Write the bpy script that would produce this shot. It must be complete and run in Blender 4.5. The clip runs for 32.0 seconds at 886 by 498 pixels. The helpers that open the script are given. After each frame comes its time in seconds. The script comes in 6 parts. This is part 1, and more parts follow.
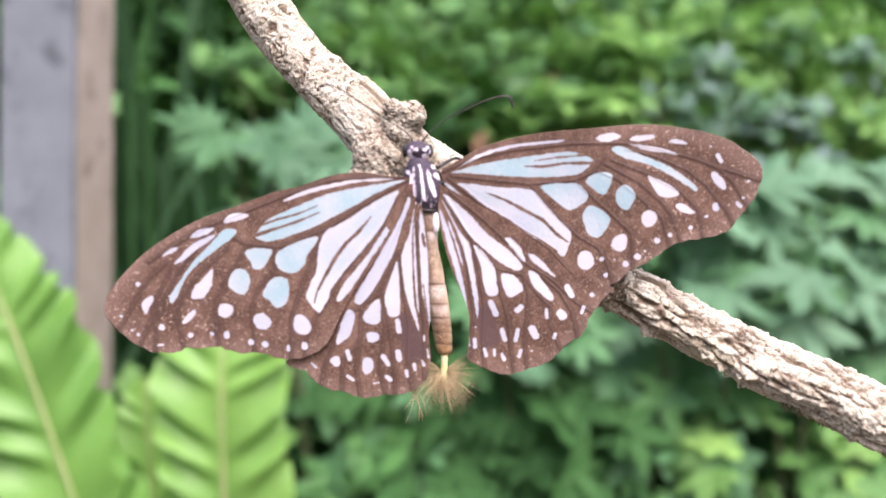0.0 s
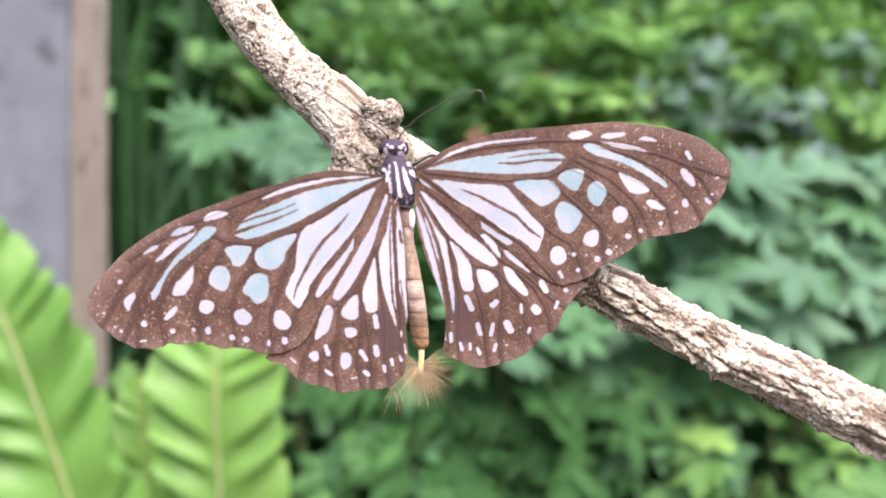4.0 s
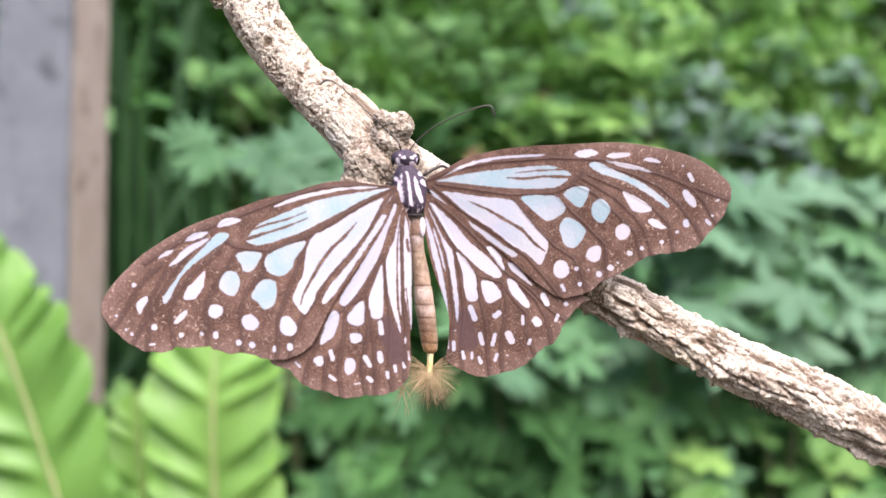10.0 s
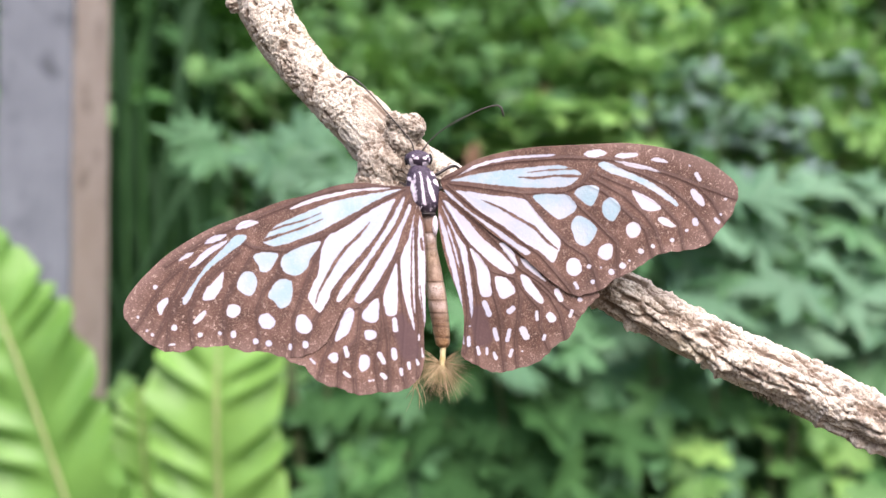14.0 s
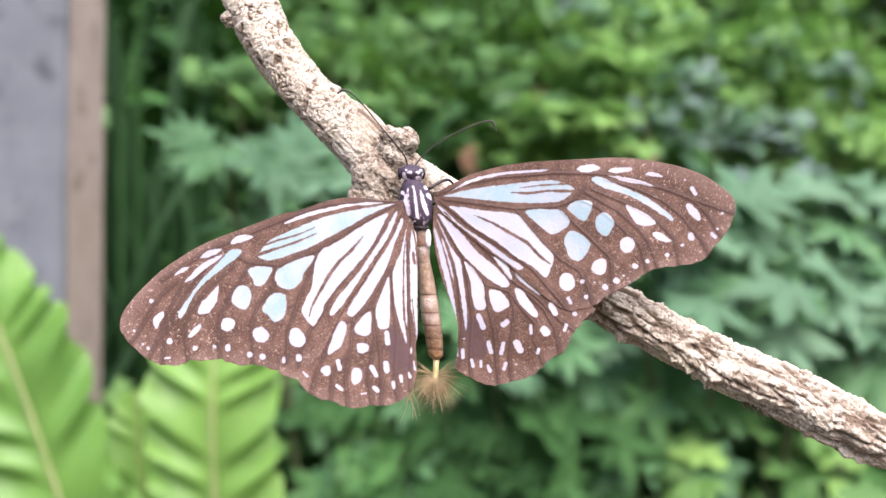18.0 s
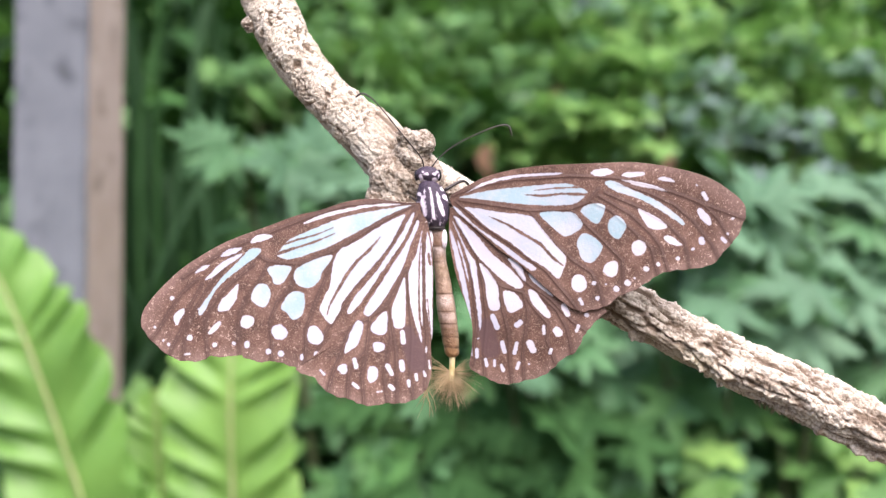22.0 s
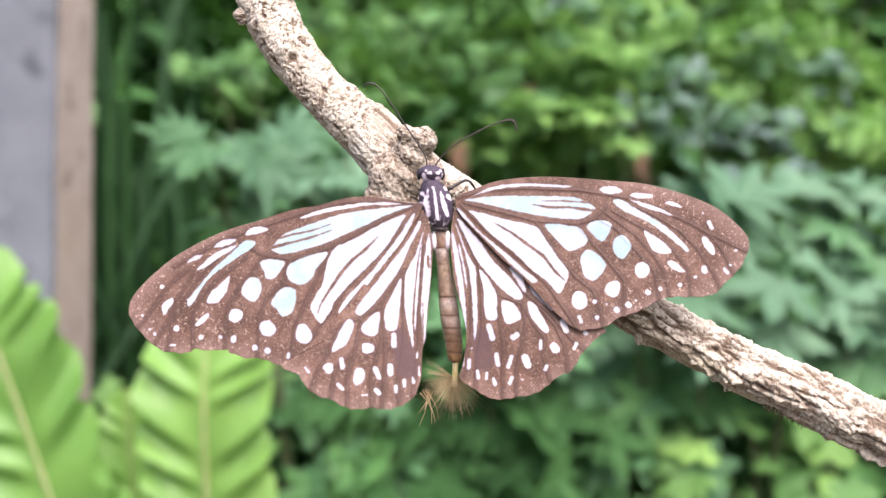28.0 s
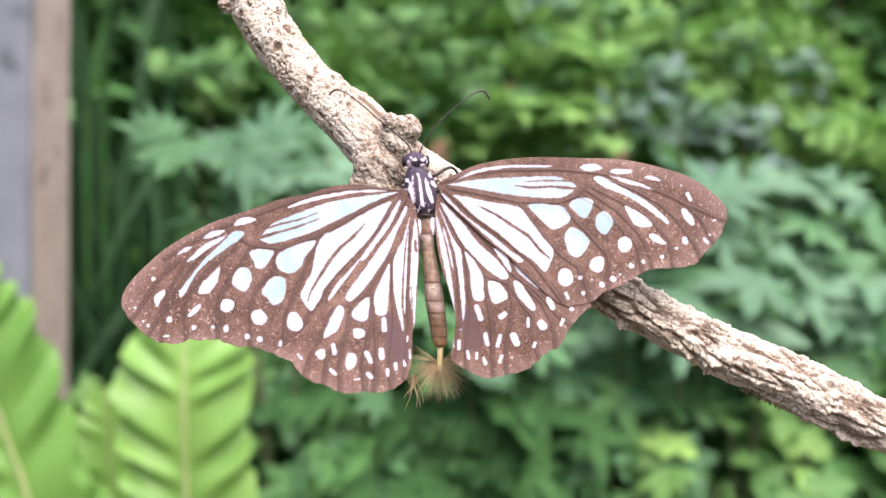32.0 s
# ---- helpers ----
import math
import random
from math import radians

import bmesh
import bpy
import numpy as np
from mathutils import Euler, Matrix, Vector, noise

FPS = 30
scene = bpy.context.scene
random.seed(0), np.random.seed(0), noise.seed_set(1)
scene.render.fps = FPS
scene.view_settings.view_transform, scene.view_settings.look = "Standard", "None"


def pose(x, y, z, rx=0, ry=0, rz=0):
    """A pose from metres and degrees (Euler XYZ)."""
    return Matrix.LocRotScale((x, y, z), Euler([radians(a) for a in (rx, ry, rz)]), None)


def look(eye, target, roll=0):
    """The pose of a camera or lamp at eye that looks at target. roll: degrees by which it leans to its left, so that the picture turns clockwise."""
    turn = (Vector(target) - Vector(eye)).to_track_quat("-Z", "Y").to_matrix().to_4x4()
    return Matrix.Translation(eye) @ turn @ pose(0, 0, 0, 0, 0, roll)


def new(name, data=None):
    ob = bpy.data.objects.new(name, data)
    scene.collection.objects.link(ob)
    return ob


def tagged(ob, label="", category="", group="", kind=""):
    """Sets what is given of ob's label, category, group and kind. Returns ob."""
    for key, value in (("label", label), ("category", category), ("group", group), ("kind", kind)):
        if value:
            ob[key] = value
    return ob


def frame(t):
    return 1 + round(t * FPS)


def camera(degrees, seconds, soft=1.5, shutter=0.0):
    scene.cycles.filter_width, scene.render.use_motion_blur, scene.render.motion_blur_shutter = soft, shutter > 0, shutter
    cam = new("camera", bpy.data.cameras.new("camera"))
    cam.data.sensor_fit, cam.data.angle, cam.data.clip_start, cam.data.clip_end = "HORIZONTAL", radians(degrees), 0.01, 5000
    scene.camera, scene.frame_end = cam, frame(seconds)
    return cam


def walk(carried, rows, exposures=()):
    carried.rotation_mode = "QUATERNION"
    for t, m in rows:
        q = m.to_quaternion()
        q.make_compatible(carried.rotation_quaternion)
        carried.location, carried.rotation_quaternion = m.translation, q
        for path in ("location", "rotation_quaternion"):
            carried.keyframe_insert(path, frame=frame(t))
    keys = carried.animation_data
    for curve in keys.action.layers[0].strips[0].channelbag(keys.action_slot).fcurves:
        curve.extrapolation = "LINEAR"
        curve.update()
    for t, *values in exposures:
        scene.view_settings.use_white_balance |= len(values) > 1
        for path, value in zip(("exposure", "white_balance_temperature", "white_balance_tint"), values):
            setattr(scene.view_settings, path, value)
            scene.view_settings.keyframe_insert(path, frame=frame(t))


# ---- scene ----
# ---------------------------------------------------------------- camera
cam = camera(55, 32.0, soft=1.3)
cam.data.dof.use_dof = True
cam.data.dof.focus_distance = 0.1055
cam.data.dof.aperture_fstop = 18.8

PATH = [
    (0, 0.00018, 0.00844, 1.25101, 89.464, 0.067, 0.043),
    (0.5, 0.00024, 0.00819, 1.25190, 89.239, 0.012, -0.037),
    (1, 0.00150, 0.00783, 1.25229, 89.170, 0.093, -0.121),
    (1.5, 0.00197, 0.00736, 1.25215, 89.173, 0.154, -0.295),
    (2, 0.00226, 0.00690, 1.25251, 89.228, 0.163, -0.451),
    (2.5, 0.00075, 0.00713, 1.25199, 89.228, 0.047, -0.342),
    (3, 0.00042, 0.00691, 1.25195, 89.216, 0.066, -0.285),
    (3.5, 0.00163, 0.00679, 1.25175, 89.215, 0.175, -0.280),
    (5.5, 0.00314, 0.00688, 1.24872, 88.992, 0.491, 0.180),
    (6, 0.00093, 0.00728, 1.24920, 89.451, 0.388, 0.099),
    (6.5, 0.00146, 0.00662, 1.24950, 90.720, 0.358, -0.042),
    (7, 0.00113, 0.00617, 1.24918, 91.147, 0.133, -0.077),
    (7.5, -0.00005, 0.00573, 1.24928, 91.313, 0.083, 0.014),
    (8, 0.00012, 0.00681, 1.24863, 91.286, 0.016, 0.044),
    (8.5, -0.00122, 0.00778, 1.24874, 91.173, -0.001, -0.084),
    (9, -0.00207, 0.00787, 1.24927, 91.041, -0.019, -0.326),
    (9.5, -0.00021, 0.00598, 1.24973, 90.867, -0.091, -0.542),
    (10, 0.00095, 0.00359, 1.24943, 90.625, -0.154, -0.447),
    (10.5, 0.00057, 0.00194, 1.24868, 90.396, -0.076, -0.254),
    (11, -0.00064, 0.00101, 1.24887, 90.231, -0.098, -0.110),
    (11.5, 0.00017, 0.00065, 1.24833, 90.001, -0.052, -0.040),
    (12, -0.00034, 0.00005, 1.24956, 89.893, -0.090, 0.051),
    (12.5, -0.00024, 0.00003, 1.25001, 89.898, -0.122, 0.099),
    (13, 0.00000, -0.00000, 1.25000, 90.000, -0.000, -0.000),
    (13.5, -0.00027, 0.00015, 1.24995, 90.175, 0.062, -0.260),
    (14, -0.00053, 0.00046, 1.24974, 90.259, 0.072, -0.461),
    (14.5, -0.00084, 0.00116, 1.24992, 90.349, 0.082, -0.718),
    (16.5, -0.00246, 0.00213, 1.24981, 90.170, 0.027, -1.046),
    (17, -0.00193, 0.00163, 1.25055, 90.120, 0.121, -1.006),
    (17.5, -0.00134, 0.00026, 1.25111, 90.200, 0.199, -0.895),
    (18, -0.00021, -0.00062, 1.25120, 90.315, 0.166, -0.744),
    (18.5, 0.00115, -0.00107, 1.25165, 90.382, 0.294, -0.610),
    (19, 0.00028, -0.00126, 1.25139, 90.472, 0.224, -0.425),
    (19.5, 0.00069, -0.00145, 1.25038, 90.451, 0.298, -0.280),
    (20, 0.00136, -0.00186, 1.25090, 90.378, 0.354, -0.139),
    (20.5, 0.00174, -0.00305, 1.25097, 90.384, 0.273, 0.031),
    (21, 0.00267, -0.00404, 1.25101, 90.455, 0.310, 0.161),
    (21.5, 0.00203, -0.00382, 1.25136, 90.458, 0.277, 0.237),
    (22, -0.00019, -0.00275, 1.25122, 90.305, 0.197, 0.353),
    (22.5, -0.00095, -0.00220, 1.25159, 90.197, 0.160, 0.367),
    (23, -0.00130, -0.00198, 1.25182, 90.126, 0.061, 0.131),
    (23.5, -0.00206, -0.00097, 1.25117, 90.146, -0.001, -0.156),
    (24, -0.00313, 0.00008, 1.25163, 90.241, 0.086, -0.552),
    (24.5, -0.00287, 0.00059, 1.25261, 90.288, 0.080, -0.969),
    (25, -0.00305, 0.00050, 1.25283, 90.324, 0.048, -1.372),
    (25.5, -0.00229, 0.00027, 1.25233, 90.329, 0.143, -1.679),
    (27.5, -0.00217, 0.00008, 1.25208, 90.221, 0.263, -1.543),
    (28, -0.00392, 0.00094, 1.25181, 90.091, 0.186, -1.536),
    (28.5, -0.00500, 0.00140, 1.25184, 89.883, 0.146, -1.951),
    (29, -0.00423, 0.00134, 1.25278, 89.785, 0.283, -2.438),
    (29.5, -0.00367, 0.00038, 1.25260, 89.752, 0.365, -2.792),
    (30, -0.00231, -0.00077, 1.25292, 89.717, 0.562, -2.975),
    (30.5, -0.00110, -0.00199, 1.25281, 89.752, 0.642, -2.987),
    (31, -0.00273, -0.00177, 1.25272, 89.771, 0.541, -2.946),
    (31.5, -0.00459, -0.00081, 1.25251, 89.809, 0.370, -2.930),
    (32, -0.00458, -0.00037, 1.25040, 89.943, 0.346, -2.904),
]
walk(cam, [(t, pose(x, y, z, rx, ry, rz)) for t, x, y, z, rx, ry, rz in PATH], [(0.0, 1.22, 6500, 23), (9.0, 1.22, 6500, 23), (11.5, 1.12, 6500, 23), (23.0, 1.12, 6500, 23), (28.0, 1.2, 6560, 23), (32.0, 1.2, 6560, 23)])

# ---------------------------------------------------------------- world and sun
world = bpy.data.worlds.new("sky")
scene.world = world
world.use_nodes = True
wn = world.node_tree.nodes
sky = wn.new("ShaderNodeTexSky")
sky.sky_type, sky.sun_disc = "NISHITA", False
SUN_EL, SUN_AZ = 54.0, 157.0      # degrees; azimuth from north (+y) towards east (+x)
sky.sun_elevation, sky.sun_rotation = radians(SUN_EL), radians(SUN_AZ)
sky.air_density, sky.dust_density = 1.2, 3.0
wn["Background"].inputs["Strength"].default_value = 0.15
world.node_tree.links.new(sky.outputs[0], wn["Background"].inputs[0])
sun = new("sun", bpy.data.lights.new("sun", "SUN"))
sun.data.energy, sun.data.angle, sun.data.color = 3.9, radians(52.0), (1.0, 0.95, 0.9)
sun_from = Vector((math.sin(radians(SUN_AZ)) * math.cos(radians(SUN_EL)), math.cos(radians(SUN_AZ)) * math.cos(radians(SUN_EL)), math.sin(radians(SUN_EL))))
sun.matrix_world = look(sun_from * 20, (0, 0, 0))


# ---------------------------------------------------------------- materials
class Nodes:
    """A material's node tree with short ways to add to it."""

    def __init__(self, name, rough=0.6, spec=0.5):
        self.mat = bpy.data.materials.new(name)
        self.mat.use_nodes = True
        self.tree = self.mat.node_tree
        self.bsdf = self.tree.nodes["Principled BSDF"]
        self.bsdf.inputs["Roughness"].default_value = rough
        self.bsdf.inputs["Specular IOR Level"].default_value = spec

    def add(self, kind, **values):
        n = self.tree.nodes.new(kind)
        for k, v in values.items():
            n.inputs[k.replace("_", " ")].default_value = v
        return n

    def link(self, a, b):
        self.tree.links.new(a, b)

    def coords(self):
        return self.add("ShaderNodeTexCoord").outputs["Object"]

    def noise(self, scale, detail=3.0, rough=0.55, vector=None):
        n = self.add("ShaderNodeTexNoise", Scale=scale, Detail=detail, Roughness=rough)
        self.link(vector or self.coords(), n.inputs["Vector"])
        return n.outputs["Fac"]

    def ramp(self, fac, stops):
        n = self.add("ShaderNodeValToRGB")
        el = n.color_ramp.elements
        while len(el) < len(stops):
            el.new(0.5)
        for e, (p, c) in zip(el, stops):
            e.position, e.color = p, (*c, 1) if len(c) == 3 else c
        self.link(fac, n.inputs[0])
        return n.outputs[0]

    def mix(self, fac, a, b, blend="MIX"):
        n = self.tree.nodes.new("ShaderNodeMix")
        n.data_type, n.blend_type = "RGBA", blend
        for sock, v in ((n.inputs[0], fac), (n.inputs[6], a), (n.inputs[7], b)):
            if isinstance(v, (int, float)):
                sock.default_value = v
            elif isinstance(v, tuple):
                sock.default_value = (*v, 1)
            else:
                self.link(v, sock)
        return n.outputs[2]

    def math(self, op, a, b=0.0):
        n = self.tree.nodes.new("ShaderNodeMath")
        n.operation = op
        for sock, v in zip(n.inputs, (a, b)):
            if isinstance(v, (int, float)):
                sock.default_value = v
            else:
                self.link(v, sock)
        return n.outputs[0]

    def attr(self, name):
        n = self.tree.nodes.new("ShaderNodeAttribute")
        n.attribute_name = name
        return n.outputs["Fac"]

    def color(self, socket):
        self.link(socket, self.bsdf.inputs["Base Color"])

    def bump(self, fac, strength=0.3, distance=0.001):
        n = self.add("ShaderNodeBump", Strength=strength, Distance=distance)
        self.link(fac, n.inputs["Height"])
        self.link(n.outputs[0], self.bsdf.inputs["Normal"])

    def translucent(self, amount, color):
        t = self.tree.nodes.new("ShaderNodeBsdfTranslucent")
        m = self.tree.nodes.new("ShaderNodeMixShader")
        if isinstance(color, tuple):
            t.inputs[0].default_value = (*color, 1)
        else:
            self.link(color, t.inputs[0])
        m.inputs[0].default_value = amount
        self.link(self.bsdf.outputs[0], m.inputs[1])
        self.link(t.outputs[0], m.inputs[2])
        self.link(m.outputs[0], self.tree.nodes["Material Output"].inputs["Surface"])


def leaf_material(name, dark, mid, light, rough=0.45, through_color=(0.25, 0.45, 0.05), amount=0.25, scale=14.0, spec=0.28):
    """Foliage: hue varies from leaf to leaf, blotches and fine veining on each."""
    n = Nodes(name, rough, spec)
    geo = n.tree.nodes.new("ShaderNodeNewGeometry")
    info = n.tree.nodes.new("ShaderNodeObjectInfo")
    pick = n.math("FRACT", n.math("ADD", geo.outputs["Random Per Island"], info.outputs["Random"]))
    per = n.ramp(pick, [(0.0, dark), (0.5, mid), (1.0, light)])
    blot = n.noise(scale, 4.0, 0.6)
    col = n.mix(0.35, per, n.ramp(blot, [(0.3, dark), (0.7, light)]))
    n.color(col)
    n.bump(n.noise(scale * 9, 3.0), 0.25, 0.002)
    n.translucent(amount, n.mix(0.6, col, through_color))
    return n.mat


def make_bark():
    n = Nodes("bark", 0.62, 0.5)
    co = n.coords()
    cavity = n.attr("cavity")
    grain = n.noise(700.0, 5.0, 0.65, co)
    lichen = n.noise(190.0, 4.0, 0.6, co)
    base = n.ramp(lichen, [(0.25, (0.37, 0.32, 0.245)), (0.42, (0.56, 0.5, 0.41)), (0.58, (0.74, 0.69, 0.58)), (0.75, (0.85, 0.81, 0.72))])
    speck = n.ramp(grain, [(0.3, (0.35, 0.29, 0.22)), (0.45, (0.85, 0.82, 0.77)), (0.65, (1, 1, 1))])
    col = n.mix(0.5, base, speck, "MULTIPLY")
    col = n.mix(0.6, col, n.ramp(n.noise(2300.0, 4.0, 0.65, co), [(0.36, (0.4, 0.33, 0.26)), (0.5, (1, 1, 1))]), "MULTIPLY")
    # deeper crevices are painted darker brown, on top of the relief's own shading
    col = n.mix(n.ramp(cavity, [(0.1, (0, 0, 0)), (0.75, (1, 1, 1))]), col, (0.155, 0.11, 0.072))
    moss = n.ramp(n.noise(70.0, 3.0, 0.6, co), [(0.6, (0, 0, 0)), (0.75, (0.35, 0.35, 0.35))])
    n.color(n.mix(moss, col, (0.3, 0.29, 0.14)))
    n.bump(n.math("ADD", n.noise(1500.0, 5.0, 0.7, co), n.math("MULTIPLY", n.noise(4200.0, 3.0, 0.6, co), 0.5)), 0.9, 0.0006)
    return n.mat


def make_wing():
    """Scales of the wing: dark brown ground, glassy blue-white marks, paler worn margin."""
    n = Nodes("wing_scales", 0.62, 0.3)
    co = n.coords()
    fine = n.noise(2600.0, 3.0, 0.6, co)
    mott = n.noise(420.0, 4.0, 0.6, co)
    wob = n.math("MULTIPLY", n.math("SUBTRACT", n.noise(1300.0, 2.0, 0.5, co), 0.5), 0.2)
    wob = n.math("ADD", wob, n.math("MULTIPLY", n.math("SUBTRACT", fine, 0.5), 0.16))
    sd = n.math("ADD", n.attr("mark"), n.math("ADD", wob, 0.03))
    pale = n.ramp(n.math("ADD", n.math("MULTIPLY", sd, 2.6), 0.5), [(0.28, (1, 1, 1)), (0.62, (0, 0, 0))])
    ground = n.ramp(mott, [(0.25, (0.052, 0.026, 0.017)), (0.5, (0.107, 0.056, 0.039)), (0.75, (0.192, 0.113, 0.085))])
    ground = n.mix(n.math("MULTIPLY", n.attr("edge"), n.ramp(mott, [(0.3, (0.5, 0.5, 0.5)), (0.7, (0.95, 0.95, 0.95))])), ground, (0.205, 0.132, 0.11))
    dust = n.ramp(n.noise(5200.0, 2.0, 0.6, co), [(0.52, (0, 0, 0)), (0.68, (0.42, 0.42, 0.42))])
    ground = n.mix(dust, ground, (0.36, 0.25, 0.19))
    ground = n.mix(0.5, ground, n.ramp(n.noise(75.0, 3.0, 0.6, co), [(0.3, (0.45, 0.42, 0.42)), (0.7, (1.0, 1.0, 1.0))]), "MULTIPLY")
    freck = n.ramp(n.noise(2300.0, 4.0, 0.7, co), [(0.575, (0, 0, 0)), (0.67, (0.55, 0.55, 0.55))])
    ground = n.mix(n.math("MULTIPLY", freck, n.attr("fleck")), ground, (0.6, 0.46, 0.38))
    ground = n.mix(n.ramp(n.attr("vein"), [(0.0, (0.1, 0.1, 0.1)), (0.07, (0.85, 0.85, 0.85)), (0.18, (0.7, 0.7, 0.7)), (0.5, (0, 0, 0))]), ground, (0.06, 0.032, 0.025))
    ground = n.mix(n.ramp(n.attr("scent"), [(0.0, (0.85, 0.85, 0.85)), (0.5, (0, 0, 0))]), ground, (0.08, 0.046, 0.046))
    white = n.mix(n.math("MULTIPLY", n.attr("blue"), n.ramp(n.noise(190.0, 3.0, 0.5, co), [(0.36, (0.35, 0.35, 0.35)), (0.56, (1, 1, 1))])), n.ramp(n.noise(110.0, 2.0, 0.5, co), [(0.42, (0.46, 0.443, 0.478)), (0.62, (0.375, 0.385, 0.46))]), (0.25, 0.36, 0.405))
    white = n.mix(n.ramp(fine, [(0.3, (0.18, 0.18, 0.18)), (0.5, (0, 0, 0))]), white, (0.55, 0.47, 0.45))
    col = n.mix(pale, ground, white)
    n.color(col)
    n.bump(fine, 0.25, 0.00015)
    n.translucent(0.12, col)
    return n.mat


def make_body(name, dark, light, key="mark"):
    n = Nodes(name, 0.55, 0.35)
    co = n.coords()
    fine = n.noise(3000.0, 3.0, 0.6, co)
    sd = n.math("ADD", n.attr(key), n.math("MULTIPLY", n.math("SUBTRACT", fine, 0.5), 0.25))
    pale = n.ramp(n.math("ADD", n.math("MULTIPLY", sd, 3.0), 0.5), [(0.3, (1, 1, 1)), (0.65, (0, 0, 0))])
    n.color(n.mix(pale, n.ramp(fine, [(0.3, dark), (0.75, tuple(2.2 * c for c in dark))]), light))
    n.bump(n.noise(4500.0, 3.0, 0.6, co), 0.6, 0.0003)
    return n.mat


def make_abdomen():
    n = Nodes("abdomen_skin", 0.5, 0.4)
    co = n.coords()
    along = n.attr("along")
    col = n.ramp(along, [(0.0, (0.22, 0.16, 0.13)), (0.12, (0.24, 0.17, 0.14)), (0.15, (0.5, 0.43, 0.4)), (0.22, (0.36, 0.28, 0.23)), (0.3, (0.34, 0.25, 0.17)), (0.49, (0.44, 0.34, 0.27)), (0.53, (0.56, 0.46, 0.4)), (0.71, (0.44, 0.34, 0.29)), (0.76, (0.25, 0.16, 0.11)), (0.88, (0.24, 0.145, 0.08)), (1.0, (0.36, 0.21, 0.09))])
    col = n.mix(0.7, col, n.ramp(n.noise(1100.0, 5.0, 0.7, co), [(0.38, (0.34, 0.27, 0.22)), (0.64, (1.0, 1.0, 1.0))]), "MULTIPLY")
    col = n.mix(n.ramp(n.attr("segment"), [(0.0, (0, 0, 0)), (0.5, (0.15, 0.15, 0.15)), (1.0, (0.6, 0.6, 0.6))]), col, (0.2, 0.11, 0.06))
    col = n.mix(n.math("MULTIPLY", n.attr("flank"), 0.7), col, (0.46, 0.37, 0.24))
    n.color(n.mix(n.ramp(n.attr("joint"), [(0.0, (0.95, 0.95, 0.95)), (0.2, (0, 0, 0))]), col, (0.07, 0.035, 0.02)))
    n.bump(n.noise(1900.0, 4.0, 0.65, co), 0.8, 0.0003)
    return n.mat


def make_wood(name, a, b, c):
    """Weathered timber with upright grain, checks and knots."""
    n = Nodes(name, 0.85, 0.25)
    mp = n.add("ShaderNodeMapping", Scale=(1.0, 1.0, 0.06))
    n.link(n.coords(), mp.inputs["Vector"])
    grain = n.noise(240.0, 5.0, 0.6, mp.outputs[0])
    broad = n.noise(22.0, 4.0, 0.6)
    col = n.mix(0.5, n.ramp(grain, [(0.3, a), (0.55, b), (0.8, c)]), n.ramp(broad, [(0.3, a), (0.5, b), (0.75, c)]))
    stain = n.ramp(n.noise(34.0, 2.0, 0.5), [(0.58, (0, 0, 0)), (0.72, (0.75, 0.75, 0.75))])
    n.color(n.mix(stain, col, tuple(0.45 * v for v in a)))
    n.bump(grain, 0.5, 0.002)
    return n.mat


def plain(name, stops, scale, rough=0.6, bump=0.3, dist=0.001, spec=0.4):
    n = Nodes(name, rough, spec)
    f = n.noise(scale, 4.0, 0.6)
    n.color(n.ramp(f, stops))
    n.bump(n.noise(scale * 5, 3.0), bump, dist)
    return n.mat


BARK = make_bark()
WING = make_wing()
THORAX = make_body("striped_fur", (0.026, 0.018, 0.03), (0.74, 0.66, 0.75))
ABDOMEN = make_abdomen()
TUFT = plain("white_fur", [(0.3, (0.6, 0.54, 0.58)), (0.7, (0.78, 0.72, 0.76))], 2500, 0.7, 0.5, 0.0003)
EYE = plain("dark_eye", [(0.3, (0.008, 0.006, 0.008)), (0.7, (0.02, 0.015, 0.02))], 2000, 0.2, 0.1)
BLACK = plain("black_chitin", [(0.3, (0.012, 0.01, 0.01)), (0.7, (0.04, 0.03, 0.025))], 1500, 0.4, 0.2, 0.0001)
HAIR = plain("tan_hair", [(0.3, (0.26, 0.18, 0.09)), (0.7, (0.46, 0.36, 0.21))], 600, 0.5, 0.1)
PENCIL = plain("yellow_membrane", [(0.3, (0.46, 0.36, 0.13)), (0.7, (0.62, 0.55, 0.33))], 900, 0.45, 0.2, 0.0002)
MOSS = plain("dry_moss", [(0.3, (0.03, 0.025, 0.012)), (0.7, (0.09, 0.075, 0.035))], 900, 0.9, 0.3)
GREYWOOD = make_wood("grey_weathered_timber", (0.08, 0.091, 0.104), (0.113, 0.127, 0.142), (0.152, 0.17, 0.188))
BROWNWOOD = make_wood("brown_weathered_timber", (0.25, 0.205, 0.165), (0.325, 0.273, 0.228), (0.4, 0.345, 0.293))
SOIL = plain("leaf_litter_soil", [(0.3, (0.03, 0.022, 0.012)), (0.55, (0.07, 0.05, 0.028)), (0.75, (0.05, 0.07, 0.02))], 9.0, 0.95, 0.6, 0.02)
STEM = plain("green_brown_stem", [(0.3, (0.03, 0.045, 0.015)), (0.7, (0.07, 0.09, 0.035))], 60, 0.7, 0.3)
DEADLEAF = leaf_material("dead_leaf", (0.1, 0.06, 0.032), (0.16, 0.095, 0.05), (0.23, 0.145, 0.085), 0.7, (0.15, 0.1, 0.05), 0.1)
FROND = leaf_material("glossy_fern_frond", (0.024, 0.094, 0.02), (0.074, 0.205, 0.036), (0.18, 0.35, 0.075), 0.45, (0.28, 0.58, 0.09), 0.3, 16.0, 0.38)
